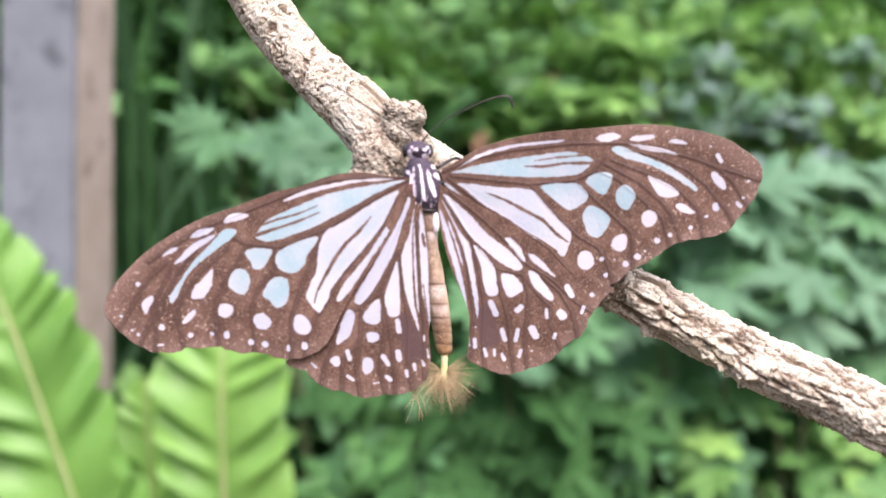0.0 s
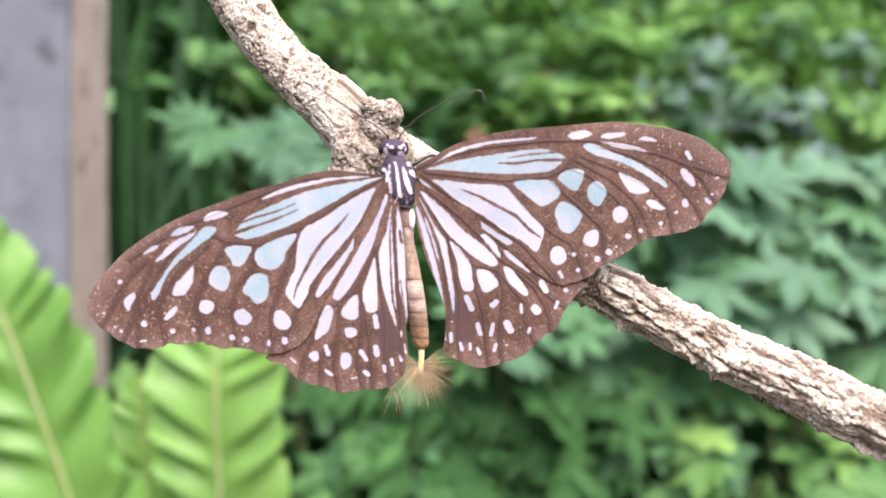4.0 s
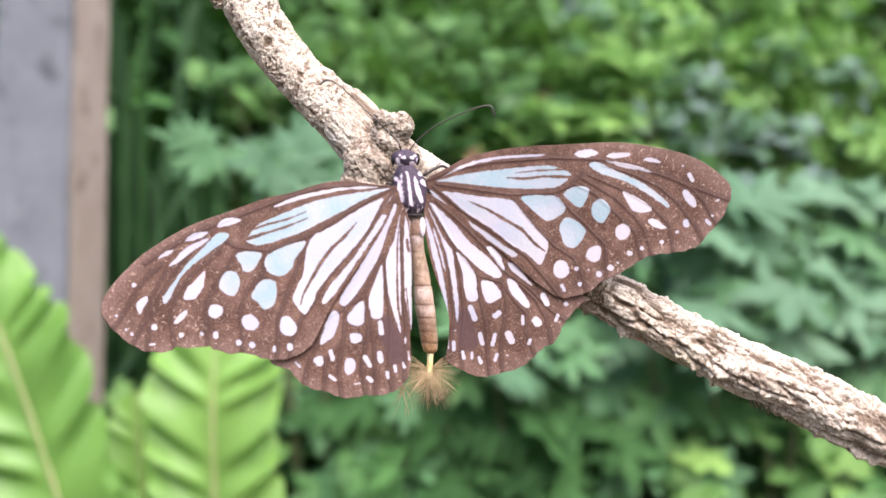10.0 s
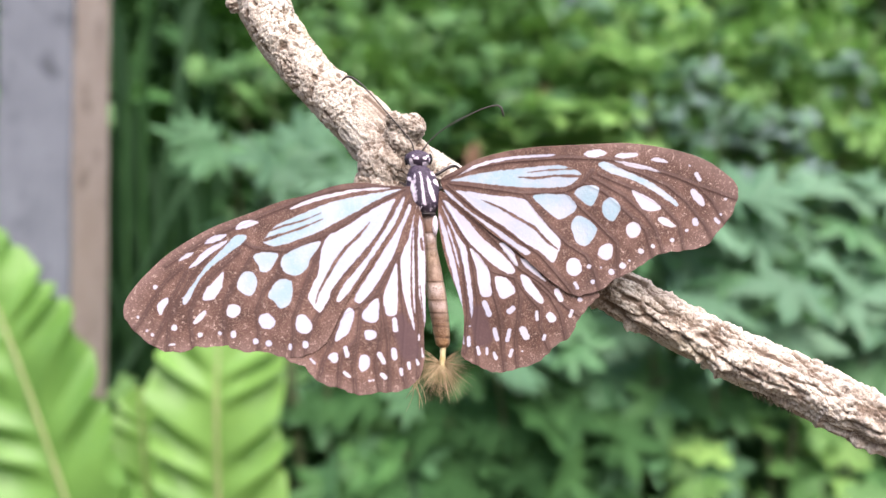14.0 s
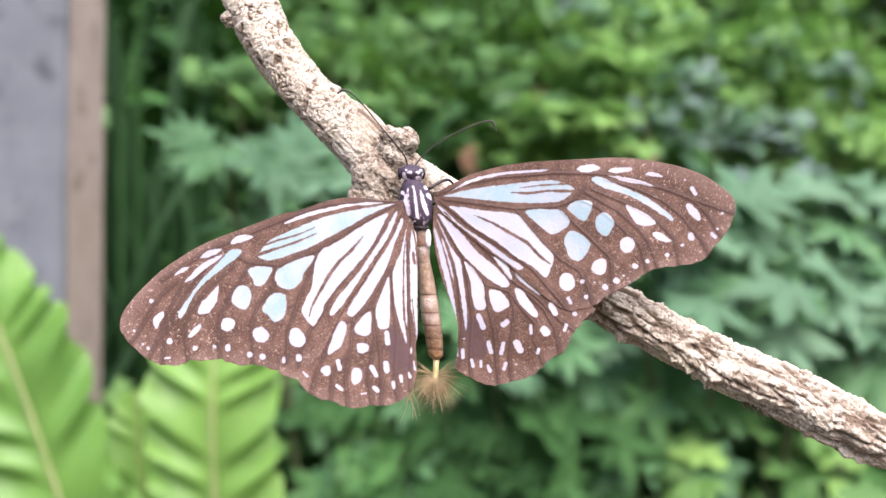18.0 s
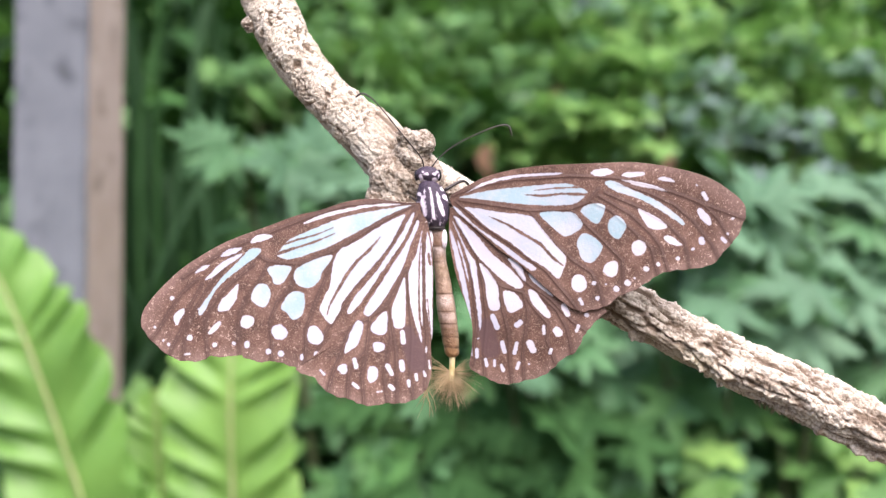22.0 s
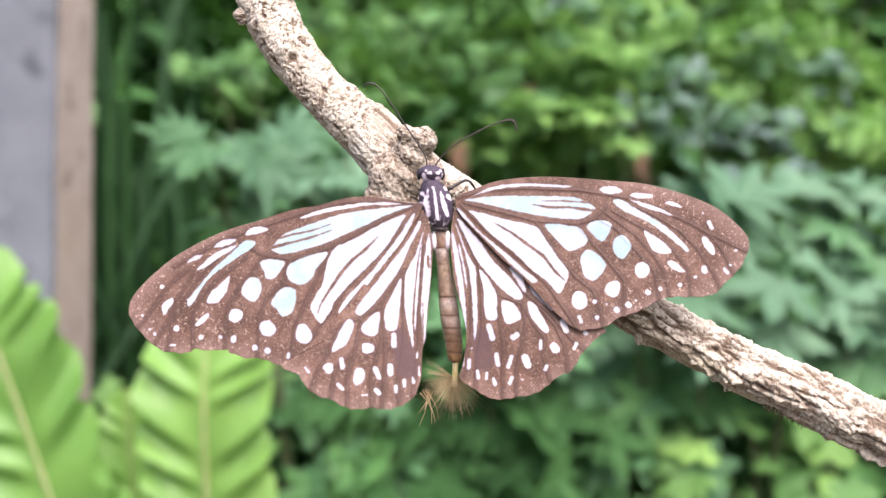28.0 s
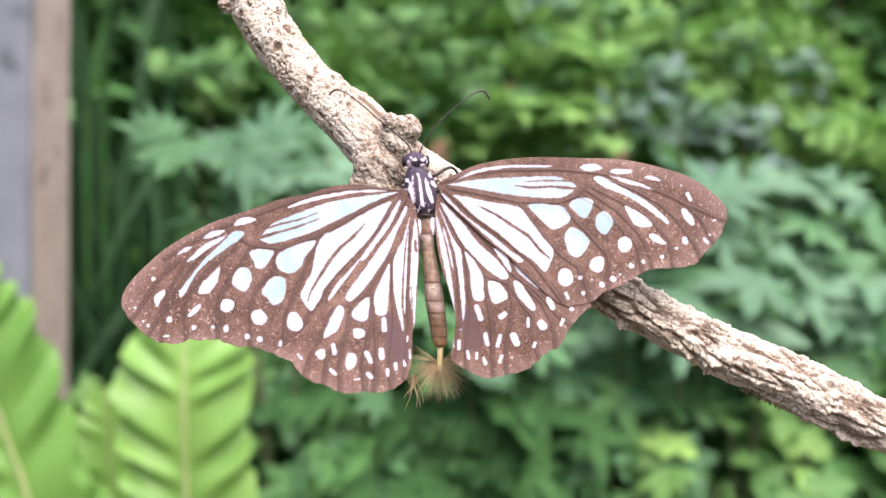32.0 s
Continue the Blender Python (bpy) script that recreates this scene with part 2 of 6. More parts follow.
RIB = plain("pale_midrib", [(0.3, (0.2, 0.28, 0.09)), (0.7, (0.29, 0.3, 0.15))], 40, 0.5, 0.2)
FERN = leaf_material("bluish_fern", (0.037, 0.104, 0.05), (0.07, 0.166, 0.088), (0.125, 0.238, 0.138), 0.55, (0.2, 0.4, 0.1), 0.2, 20.0)
MIDFERN = leaf_material("soft_green_fern", (0.028, 0.09, 0.034), (0.054, 0.15, 0.058), (0.092, 0.215, 0.09), 0.55, (0.15, 0.3, 0.08), 0.2, 20.0)
# the undergrowth's shade is put into the next two greens
SHADEFERN = leaf_material("shade_green_fern", (0.014, 0.05, 0.014), (0.026, 0.079, 0.023), (0.046, 0.12, 0.038), 0.8, (0.1, 0.28, 0.04), 0.2, 20.0, 0.12)
SHADELEAF = leaf_material("shade_dark_leaf", (0.011, 0.04, 0.011), (0.018, 0.06, 0.016), (0.029, 0.086, 0.023), 0.75, (0.06, 0.2, 0.02), 0.15, 14.0, 0.15)
SHRUB = leaf_material("fresh_shrub_leaf", (0.038, 0.11, 0.032), (0.115, 0.265, 0.068), (0.31, 0.55, 0.14), 0.5, (0.22, 0.52, 0.1), 0.35, 20.0)
DEEP = leaf_material("deep_green_leaf", (0.022, 0.075, 0.02), (0.048, 0.145, 0.04), (0.09, 0.22, 0.062), 0.55, (0.12, 0.3, 0.03), 0.2, 14.0)
SOFTLEAF = leaf_material("soft_shrub_leaf", (0.026, 0.088, 0.022), (0.068, 0.18, 0.045), (0.14, 0.31, 0.08), 0.55, (0.18, 0.42, 0.06), 0.3, 16.0, 0.4)
# near-black: the shade behind the post is put into this green
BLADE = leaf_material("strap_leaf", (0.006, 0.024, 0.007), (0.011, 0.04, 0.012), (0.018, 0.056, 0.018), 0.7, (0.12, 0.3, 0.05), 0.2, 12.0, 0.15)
GREYLEAF = leaf_material("dull_bluish_leaf", (0.045, 0.095, 0.07), (0.09, 0.155, 0.125), (0.16, 0.235, 0.205), 0.65, (0.15, 0.3, 0.1), 0.15, 18.0, 0.2)


# ---------------------------------------------------------------- building helpers
def mesh_of(name, verts, faces, material, smooth=True):
    me = bpy.data.meshes.new(name)
    me.from_pydata([tuple(v) for v in verts], [], [tuple(f) for f in faces])
    me.materials.append(material)
    if smooth:
        me.polygons.foreach_set("use_smooth", [True] * len(me.polygons))
    me.update()
    return me


def part(name, me, parent, label=""):
    ob = new(name, me)
    ob.parent = parent
    return tagged(ob, label)


def floats(me, name, values):
    a = me.attributes.new(name, "FLOAT", "POINT")
    a.data.foreach_set("value", np.asarray(values, dtype=np.float32))


def spline(points, n, closed=False):
    """n points along a smooth curve through the given ones."""
    p = np.asarray(points, float)
    k = len(p)
    s = np.linspace(0, k if closed else k - 1, n, endpoint=not closed)
    i = np.minimum(np.floor(s).astype(int), k - 1 if closed else k - 2)
    u = (s - i)[:, None]
    at = (lambda j: p[j % k]) if closed else (lambda j: p[np.clip(j, 0, k - 1)])
    a, b, c, d = at(i - 1), at(i), at(i + 1), at(i + 2)
    return 0.5 * (2 * b + (c - a) * u + (2 * a - 5 * b + 4 * c - d) * u**2 + (3 * b - a - 3 * c + d) * u**3)


def sweep(path, radii, sides=8, cap=True):
    """A round tube along a path: vertices and faces."""
    p = np.asarray(path, float)
    r = np.broadcast_to(np.asarray(radii, float), (len(p),))
    tan = np.gradient(p, axis=0)
    tan /= np.linalg.norm(tan, axis=1)[:, None] + 1e-12
    ref = np.array([0.0, 1.0, 0.0]) if abs(tan[0][1]) < 0.8 else np.array([1.0, 0.0, 0.0])
    verts, faces = [], []
    for i in range(len(p)):
        ref = ref - tan[i] * (ref @ tan[i])
        ref /= np.linalg.norm(ref)
        side = np.cross(tan[i], ref)
        for j in range(sides):
            a = 2 * math.pi * j / sides
            verts.append(p[i] + r[i] * (math.cos(a) * ref + math.sin(a) * side))
    for i in range(len(p) - 1):
        for j in range(sides):
            k = (j + 1) % sides
            faces.append((i * sides + j, i * sides + k, (i + 1) * sides + k, (i + 1) * sides + j))
    if cap:
        faces.append(tuple(range(sides - 1, -1, -1)))
        faces.append(tuple((len(p) - 1) * sides + j for j in range(sides)))
    return verts, faces


def gather(pieces):
    """Several (vertices, faces) as one."""
    vs, fs, n = [], [], 0
    for v, f in pieces:
        vs.extend(v)
        fs.extend(tuple(i + n for i in q) for q in f)
        n += len(v)
    return vs, fs


def ball(center, size, rings=14, sides=20):
    c, s = np.asarray(center, float), np.asarray(size, float)
    verts = [c + s * (math.sin(math.pi * i / rings) * math.cos(2 * math.pi * j / sides), math.sin(math.pi * i / rings) * math.sin(2 * math.pi * j / sides), math.cos(math.pi * i / rings)) for i in range(rings + 1) for j in range(sides)]
    faces = [(i * sides + j, (i + 1) * sides + j, (i + 1) * sides + (j + 1) % sides, i * sides + (j + 1) % sides) for i in range(rings) for j in range(sides)]
    return verts, faces


def capsule_distance(p, caps):
    """Distance from points to the nearest of some tapered streaks (x, y, r, x, y, r)."""
    d = np.full(len(p), 1e3)
    for x0, y0, r0, x1, y1, r1 in caps:
        a, ab = np.array([x0, y0]), np.array([x1 - x0, y1 - y0])
        t = np.clip(((p - a) @ ab) / (ab @ ab + 1e-9), 0, 1)
        d = np.minimum(d, np.linalg.norm(p - a - t[:, None] * ab, axis=1) - (r0 + t * (r1 - r0)))
    return d


def patch_distance(p, patches, grow=0.0):
    """Distance from points to the nearest of some closed patches, negative inside; past two units it is not told."""
    out = np.full(len(p), 2.0)
    for poly in patches:
        q = spline(poly, 3 * len(poly), True)
        near = np.where(np.all((p > q.min(axis=0) - 1.5) & (p < q.max(axis=0) + 1.5), axis=1))[0]
        w = p[near]
        d, inside = np.full(len(w), 1e6), np.zeros(len(w), bool)
        for a, b in zip(q, np.roll(q, -1, axis=0)):
            ab = b - a
            t = np.clip(((w - a) @ ab) / (ab @ ab + 1e-9), 0, 1)
            d = np.minimum(d, np.linalg.norm(w - a - t[:, None] * ab, axis=1))
            cross = ((a[1] > w[:, 1]) != (b[1] > w[:, 1])) & (w[:, 0] < a[0] + (w[:, 1] - a[1]) / (b[1] - a[1] + 1e-12) * ab[0])
            inside ^= cross
        out[near] = np.minimum(out[near], np.where(inside, -d, d) - grow)
    return out


def chain(points):
    """Thin streaks along a line of points."""
    return [(*a, 0.0, *b, 0.0) for a, b in zip(points, points[1:])]


# ---------------------------------------------------------------- ground
def build_ground():
    n, verts, faces = 90, [], []
    reach = np.sign(np.linspace(-1, 1, n)) * np.abs(np.linspace(-1, 1, n)) ** 4 * 1500
    for y in reach:
        for x in reach:
            r = math.hypot(x, y)
            verts.append((x, y + 1.0, 0.04 * noise.noise((x * 0.9, y * 0.9, 0)) * min(1, r) if r < 60 else 0.0))
    for i in range(n - 1):
        for j in range(n - 1):
            faces.append((i * n + j, i * n + j + 1, (i + 1) * n + j + 1, (i + 1) * n + j))
    tagged(new("ground", mesh_of("ground", verts, faces, SOIL)), "dark garden soil with leaf litter", "ground", kind="structure")


build_ground()


# ---------------------------------------------------------------- branch
def bark_relief(q, t):
    """Height of the bark above the mean branch surface, and how deep a crevice it is. q: millimetres, z along the twig. t: 0 corky and flaking, 1 long-ridged and warty."""
    warp = noise.noise(q * 0.45 + Vector((2, 4, 6)))
    ridge = noise.noise(Vector((q.x * 0.48 + 0.5 * warp, q.y * 0.48, q.z * 0.075 + 4)))
    furrow = max(0.0, 1 - abs(noise.noise(Vector((q.x * 0.62, q.y * 0.62 + 0.45 * warp, q.z * 0.1)))) * 4.2) ** 1.4
    flake = Vector((q.x * 1.15, q.y * 1.15, q.z * (0.95 - 0.66 * t))) + Vector((warp, -warp, 0.6 * warp))
    crack = max(0.0, 1 - abs(noise.noise(flake * 1.15)) * 4.4) ** 1.3
    tight = max(0.0, 1 - abs(noise.noise(flake * 2.1 + Vector((5, 1, 9)))) * 4.6) ** 1.4
    rough = min(1.0, max(0.35, 0.75 + 1.6 * noise.noise(q * 0.4 + Vector((9, 2, 1))) + 0.3 * t))
    pit = max(0.0, noise.noise(flake * 0.85 + Vector((7, 7, 3))) - 0.24)
    fine = noise.noise(q * 2.6) * 0.6 + noise.noise(q * 5.5) * 0.45
    lump = noise.noise(q * 0.26)
    wart = max(0.0, noise.noise(q * 0.62 + Vector((1, 6, 4))) - 0.3)
    h = 0.32 * lump + (0.06 + 0.7 * t) * ridge - (0.04 + 0.55 * t) * furrow - (0.26 - 0.1 * t) * crack * rough - (0.16 - 0.05 * t) * tight * rough - (0.7 - 0.2 * t) * pit + (0.24 + 0.06 * t) * fine + wart * (0.5 + 1.3 * t)
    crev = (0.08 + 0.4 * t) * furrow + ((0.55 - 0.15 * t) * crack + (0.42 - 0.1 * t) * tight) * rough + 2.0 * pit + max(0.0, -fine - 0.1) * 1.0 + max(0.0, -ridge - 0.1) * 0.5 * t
    return h * 0.001, crev


def build_branch():
    base = tagged(new("branch"), "pale grey-brown rough-barked twig rising to the butterfly", "branch")
    # x, y (depth), z and radius in metres along the twig
    line = [
        (-0.0480, 0.1250, 1.3300, 0.0033), (-0.0340, 0.1190, 1.3040, 0.0033), (-0.0262, 0.1145, 1.2888, 0.0035), (-0.0229, 0.1125, 1.2818, 0.0034),
        (-0.0216, 0.1120, 1.2792, 0.0033), (-0.0192, 0.1116, 1.2757, 0.0032), (-0.0163, 0.1114, 1.2723, 0.0031), (-0.0131, 0.1113, 1.2691, 0.0034),
        (-0.0103, 0.1113, 1.2667, 0.0037), (-0.0069, 0.1112, 1.2630, 0.0038), (-0.0025, 0.1112, 1.2604, 0.0034), (0.0017, 0.1110, 1.2582, 0.0031),
        (0.0085, 0.1108, 1.2534, 0.0028), (0.0158, 0.1102, 1.2480, 0.0027), (0.0230, 0.1092, 1.2445, 0.0033), (0.0301, 0.1088, 1.2406, 0.0031),
        (0.0369, 0.1077, 1.2370, 0.0033), (0.0434, 0.1060, 1.2340, 0.0032), (0.0495, 0.1042, 1.2308, 0.0032), (0.0555, 0.1025, 1.2279, 0.0032),
        (0.0628, 0.1010, 1.2244, 0.0032)
    ]
    p = np.array(line)
    fine = spline(p, 1300)
    low = spline([line[-1], (0.13, 0.105, 1.180, 0.0048), (0.24, 0.15, 1.02, 0.007), (0.33, 0.22, 0.6, 0.011), (0.36, 0.25, -0.05, 0.016)], 60)[1:]
    pts = np.vstack([fine, low])
    sides = 140
    verts, faces = sweep(pts[:, :3], pts[:, 3], sides, cap=True)
    verts = np.array(verts)
    crev = np.zeros(len(verts))
    run = np.concatenate([[0], np.cumsum(np.linalg.norm(np.diff(pts[:, :3], axis=0), axis=1))]) * 1000
    for i in range(len(pts)):
        t = min(1.0, max(0.0, (pts[i, 0] + 0.002) / 0.024))
        grow = pts[i, 3] / 0.0034
        for j in range(sides):
            k = i * sides + j
            a = 2 * math.pi * j / sides
            out = verts[k] - pts[i, :3]
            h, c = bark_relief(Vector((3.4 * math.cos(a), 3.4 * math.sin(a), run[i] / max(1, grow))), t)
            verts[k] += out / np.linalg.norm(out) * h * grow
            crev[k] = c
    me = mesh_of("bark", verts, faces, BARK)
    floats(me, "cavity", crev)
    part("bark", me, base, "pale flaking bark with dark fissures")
    # the knobbly old bud scar above the insect's head
    lumps = [((-0.0268, 0.1122, 1.2822), (0.0013, 0.0011, 0.0010)), ((-0.0057, 0.1064, 1.2662), (0.0012, 0.0013, 0.0013)), ((-0.0037, 0.1064, 1.2655), (0.0019, 0.0016, 0.0018)), ((-0.0048, 0.1074, 1.2638), (0.0026, 0.0019, 0.0026)), ((-0.0072, 0.1080, 1.2612), (0.0033, 0.0023, 0.0034)),
             ((-0.0034, 0.1080, 1.2612), (0.0028, 0.0021, 0.0030)), ((-0.0078, 0.1090, 1.2580), (0.0034, 0.0030, 0.0036)), ((-0.0045, 0.1082, 1.2562), (0.0032, 0.0022, 0.0028)), ((0.0002, 0.1084, 1.2592), (0.0018, 0.0016, 0.0016))]
    for c, s in lumps:
        v, f = ball(c, s, 44, 64)
        v, cr = np.array(v), []
        for k in range(len(v)):
            out = v[k] - c
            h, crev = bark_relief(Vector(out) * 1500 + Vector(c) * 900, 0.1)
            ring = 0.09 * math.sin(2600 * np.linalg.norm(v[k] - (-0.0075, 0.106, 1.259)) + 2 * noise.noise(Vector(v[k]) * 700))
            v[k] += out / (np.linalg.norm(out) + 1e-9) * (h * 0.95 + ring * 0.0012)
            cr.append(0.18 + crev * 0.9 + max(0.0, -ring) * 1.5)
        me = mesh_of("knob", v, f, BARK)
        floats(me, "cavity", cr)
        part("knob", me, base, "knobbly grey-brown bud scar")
    # a beard of dry moss on the underside
    rng = random.Random(5)
    hairs = []
    for _ in range(60):
        x = rng.gauss(0.0405, 0.0012)
        a = np.array([x, 0.1065 + rng.uniform(-0.002, 0.001), 1.2350 - 0.0036 - (x - 0.0405) * 0.5 + rng.uniform(0, 0.0006)])
        d = np.array([rng.uniform(-0.4, 0.4), rng.uniform(-0.5, 0.2), -1]) * rng.uniform(0.0004, 0.0009)
        hairs.append(sweep([a, a + d * 0.6, a + d], [0.00006, 0.00005, 0.00001], 4))
    part("moss_tuft", mesh_of("moss_tuft", *gather(hairs), MOSS), base, "dark dry moss tuft")
    return base


build_branch()

# ---------------------------------------------------------------- butterfly
# wing pattern in millimetres from the wing's root: x outwards, y towards the head
LEFT_FORE_EDGE = [
    (-1.35, 0.33), (-0.39, 0.57), (1.34, 1.01), (4.27, 1.96), (7.40, 2.22), (10.84, 1.76),
    (13.75, 1.62), (17.74, 0.95), (21.82, 0.31), (24.82, -0.55), (28.33, -2.00), (30.77, -3.50),
    (32.58, -4.85), (33.90, -6.16), (34.43, -7.34), (34.39, -8.36), (33.67, -9.77), (32.40, -11.41),
    (30.80, -12.78), (29.03, -13.36), (27.54, -13.50), (26.66, -13.19), (24.88, -13.58), (23.09, -13.70),
    (22.43, -14.16), (20.76, -14.93), (18.98, -15.19), (17.55, -15.91), (16.48, -16.37), (15.24, -16.59),
    (13.90, -16.57), (12.13, -15.97), (11.29, -15.33), (10.43, -14.23), (9.17, -12.40), (7.65, -10.61),
    (6.28, -9.26), (4.64, -7.55), (2.96, -5.64), (1.23, -3.53), (-0.16, -1.76), (-0.89, -0.74),]
LEFT_FORE_COSTA = [
    [(12.85, 0.64), (10.27, 1.25), (7.56, 1.36), (4.86, 1.33), (1.45, 0.83), (1.48, 0.63), (4.92, 1.00), (7.62, 0.97), (10.35, 0.79), (12.62, 0.46)],
    [(19.75, -0.43), (18.83, 0.14), (17.62, 0.04), (16.93, -0.36), (18.00, -0.63), (19.45, -0.69)],
    [(23.70, -1.51), (22.50, -0.85), (20.94, -0.95), (21.57, -1.44), (23.04, -1.63)],
    [(27.08, -2.97), (26.15, -2.33), (25.13, -2.32), (25.96, -2.78)],
    [(25.96, -3.99), (25.17, -3.33), (23.55, -2.21), (21.06, -1.67), (21.41, -2.14), (23.10, -2.84), (24.84, -3.79)],]
LEFT_FORE_SPOTS = [
    [(24.91, -7.96), (24.47, -6.96), (23.38, -6.16), (22.06, -5.26), (22.05, -5.60), (22.48, -7.00), (23.49, -8.09), (24.26, -8.21)],
    [(30.40, -7.68), (29.83, -7.12), (29.05, -6.92), (29.09, -7.52), (29.68, -8.22), (30.12, -8.81), (30.38, -8.36)],
    [(26.47, -10.35), (25.66, -9.56), (24.85, -9.24), (24.88, -9.84), (25.65, -10.37), (26.24, -10.59)],
    [(22.34, -9.77), (21.98, -9.24), (21.30, -9.23), (20.70, -9.67), (20.89, -10.37), (21.62, -10.70), (22.31, -10.38)],
    [(18.86, -11.75), (18.54, -11.07), (17.53, -11.06), (16.97, -12.10), (17.56, -12.79), (18.53, -12.54)],
    [(14.64, -12.72), (14.30, -11.92), (13.50, -11.93), (12.76, -13.13), (13.19, -14.05), (14.19, -14.00), (14.64, -13.52)],]
LEFT_FORE_DOTS = [
    (30.28, -5.42, 0.30, 30.24, -5.44, 0.30), (28.84, -10.52, 0.39, 28.81, -10.55, 0.39), (32.07, -10.27, 0.16, 32.03, -10.29, 0.16), (31.49, -10.84, 0.25, 31.45, -10.87, 0.25),
    (25.90, -11.92, 0.30, 25.87, -11.95, 0.30), (23.56, -12.15, 0.24, 23.52, -12.18, 0.24), (22.01, -12.50, 0.34, 22.04, -12.70, 0.34), (19.63, -13.87, 0.38, 19.60, -13.90, 0.38),
    (18.17, -14.40, 0.41, 18.14, -14.43, 0.41), (15.72, -15.11, 0.25, 15.77, -15.37, 0.25), (13.93, -15.24, 0.38, 13.97, -15.43, 0.38), (29.70, -12.38, 0.14, 29.09, -12.42, 0.14),
    (32.85, -8.51, 0.20, 32.81, -8.54, 0.20), (27.28, -7.32, 0.13, 27.24, -7.34, 0.13),]
LEFT_FORE_BLUE = [
    [(16.60, -2.38), (14.90, -1.08), (12.38, -0.46), (8.20, 0.39), (4.54, 0.45), (-0.01, 0.36), (0.84, 0.11), (2.95, -0.45), (5.81, -1.41), (8.16, -2.12), (11.00, -2.94), (14.92, -3.49), (16.46, -3.08)],
    [(18.11, -4.05), (17.27, -3.87), (15.41, -4.35), (15.68, -5.10), (16.66, -6.13), (17.66, -6.08), (17.78, -5.25), (18.13, -4.58)],
    [(15.19, -5.73), (14.68, -4.75), (12.75, -4.10), (10.42, -3.86), (10.53, -4.51), (11.69, -5.71), (12.35, -6.79), (13.65, -7.29), (14.83, -6.74)],
    [(20.68, -7.20), (20.08, -6.10), (19.42, -5.75), (18.53, -6.05), (18.24, -7.11), (18.67, -8.04), (19.38, -8.64), (20.28, -8.01)],
    [(17.32, -9.09), (16.60, -8.02), (15.68, -7.38), (14.58, -7.65), (14.28, -8.25), (14.60, -9.73), (15.23, -10.61), (16.18, -10.64), (16.64, -9.82)],]
LEFT_FORE_BLUE += [
    [(27.37, -7.84), (27.14, -7.28), (25.73, -5.85), (23.87, -4.11), (21.45, -2.41), (19.97, -1.34), (18.70, -1.51), (18.95, -2.21), (21.04, -3.23), (23.07, -4.26), (24.85, -5.48), (26.25, -7.31), (26.68, -7.83), (27.14, -8.08)],]
LEFT_FORE_STREAKS = [
    [(9.21, -3.48), (7.43, -2.94), (5.47, -2.15), (3.09, -1.24), (0.84, -0.63), (1.08, -1.20), (2.23, -2.74), (3.35, -4.16), (4.95, -5.61), (6.82, -7.08), (8.38, -8.34), (9.98, -9.85), (10.32, -10.65), (11.41, -11.92), (11.88, -11.90), (12.73, -10.21), (12.01, -8.80), (11.14, -7.62), (10.68, -6.16), (10.09, -4.66)],
    [(-0.30, -0.63), (0.43, -1.31), (1.58, -2.86), (3.00, -4.42), (4.65, -6.14), (6.26, -7.66), (8.28, -9.29), (9.51, -10.93), (9.01, -11.16), (7.78, -10.18), (6.30, -8.65), (4.66, -6.94), (2.78, -5.07), (1.12, -3.28), (-0.22, -1.09)],]
LEFT_FORE_DARK = [
    (15.59, -1.56, 0.09, 14.07, -1.30, 0.11), (14.07, -1.30, 0.11, 11.69, -1.12, 0.08), (11.69, -1.12, 0.08, 9.59, -0.63, 0.03), (17.12, -2.62, 0.17, 14.23, -2.21, 0.14),
    (14.23, -2.21, 0.14, 11.83, -1.91, 0.11), (11.83, -1.91, 0.11, 9.52, -1.39, 0.03), (4.19, -2.86, 0.05, 5.84, -4.24, 0.17), (5.84, -4.24, 0.17, 7.35, -5.17, 0.18),
    (7.35, -5.17, 0.18, 8.96, -6.69, 0.18), (8.96, -6.69, 0.18, 10.40, -8.43, 0.14), (10.40, -8.43, 0.14, 11.53, -9.89, 0.09), (11.53, -9.89, 0.09, 11.98, -10.94, 0.04),]
LEFT_FORE_VEINS = [
    [(-1.18, 0.49), (4.37, 1.44), (7.49, 1.75), (10.91, 1.37), (14.38, 0.72), (18.60, -0.11), (21.42, -0.58), (25.04, -1.80), (28.69, -3.28)],
    [(-0.68, 0.31), (1.80, -0.39), (5.39, -1.69), (9.03, -3.24), (10.08, -3.45), (14.26, -4.29), (16.51, -3.74), (18.09, -3.18), (18.98, -2.40)],
    [(-0.81, -0.05), (0.88, -1.57), (3.10, -3.87), (6.23, -6.39), (8.62, -8.56), (10.35, -10.78), (12.36, -12.74), (13.54, -14.52), (14.16, -16.52)],
    [(9.03, -3.24), (11.12, -5.95), (13.08, -9.14), (14.84, -12.29), (15.21, -14.87), (15.68, -16.44)],
    [(14.74, -4.33), (15.81, -6.96), (17.74, -8.41), (18.91, -10.54), (19.05, -12.85), (19.43, -15.04)],
    [(17.78, -3.30), (19.27, -5.31), (21.14, -7.11), (22.39, -8.89), (22.91, -11.14), (23.09, -13.70)],]
LEFT_FORE_VEINS += [
    [(19.82, -3.32), (23.47, -5.47), (25.46, -7.11), (26.69, -9.11), (26.87, -11.08), (26.93, -13.14)],
    [(21.91, -1.44), (25.99, -5.33), (27.94, -7.60), (29.37, -9.96), (30.01, -12.99)],
    [(26.31, -4.40), (28.47, -7.10), (29.77, -9.55), (31.10, -11.32), (31.58, -12.17)],
    [(26.73, -3.71), (29.01, -5.11), (31.08, -7.29), (32.53, -9.04), (33.50, -9.94)],]
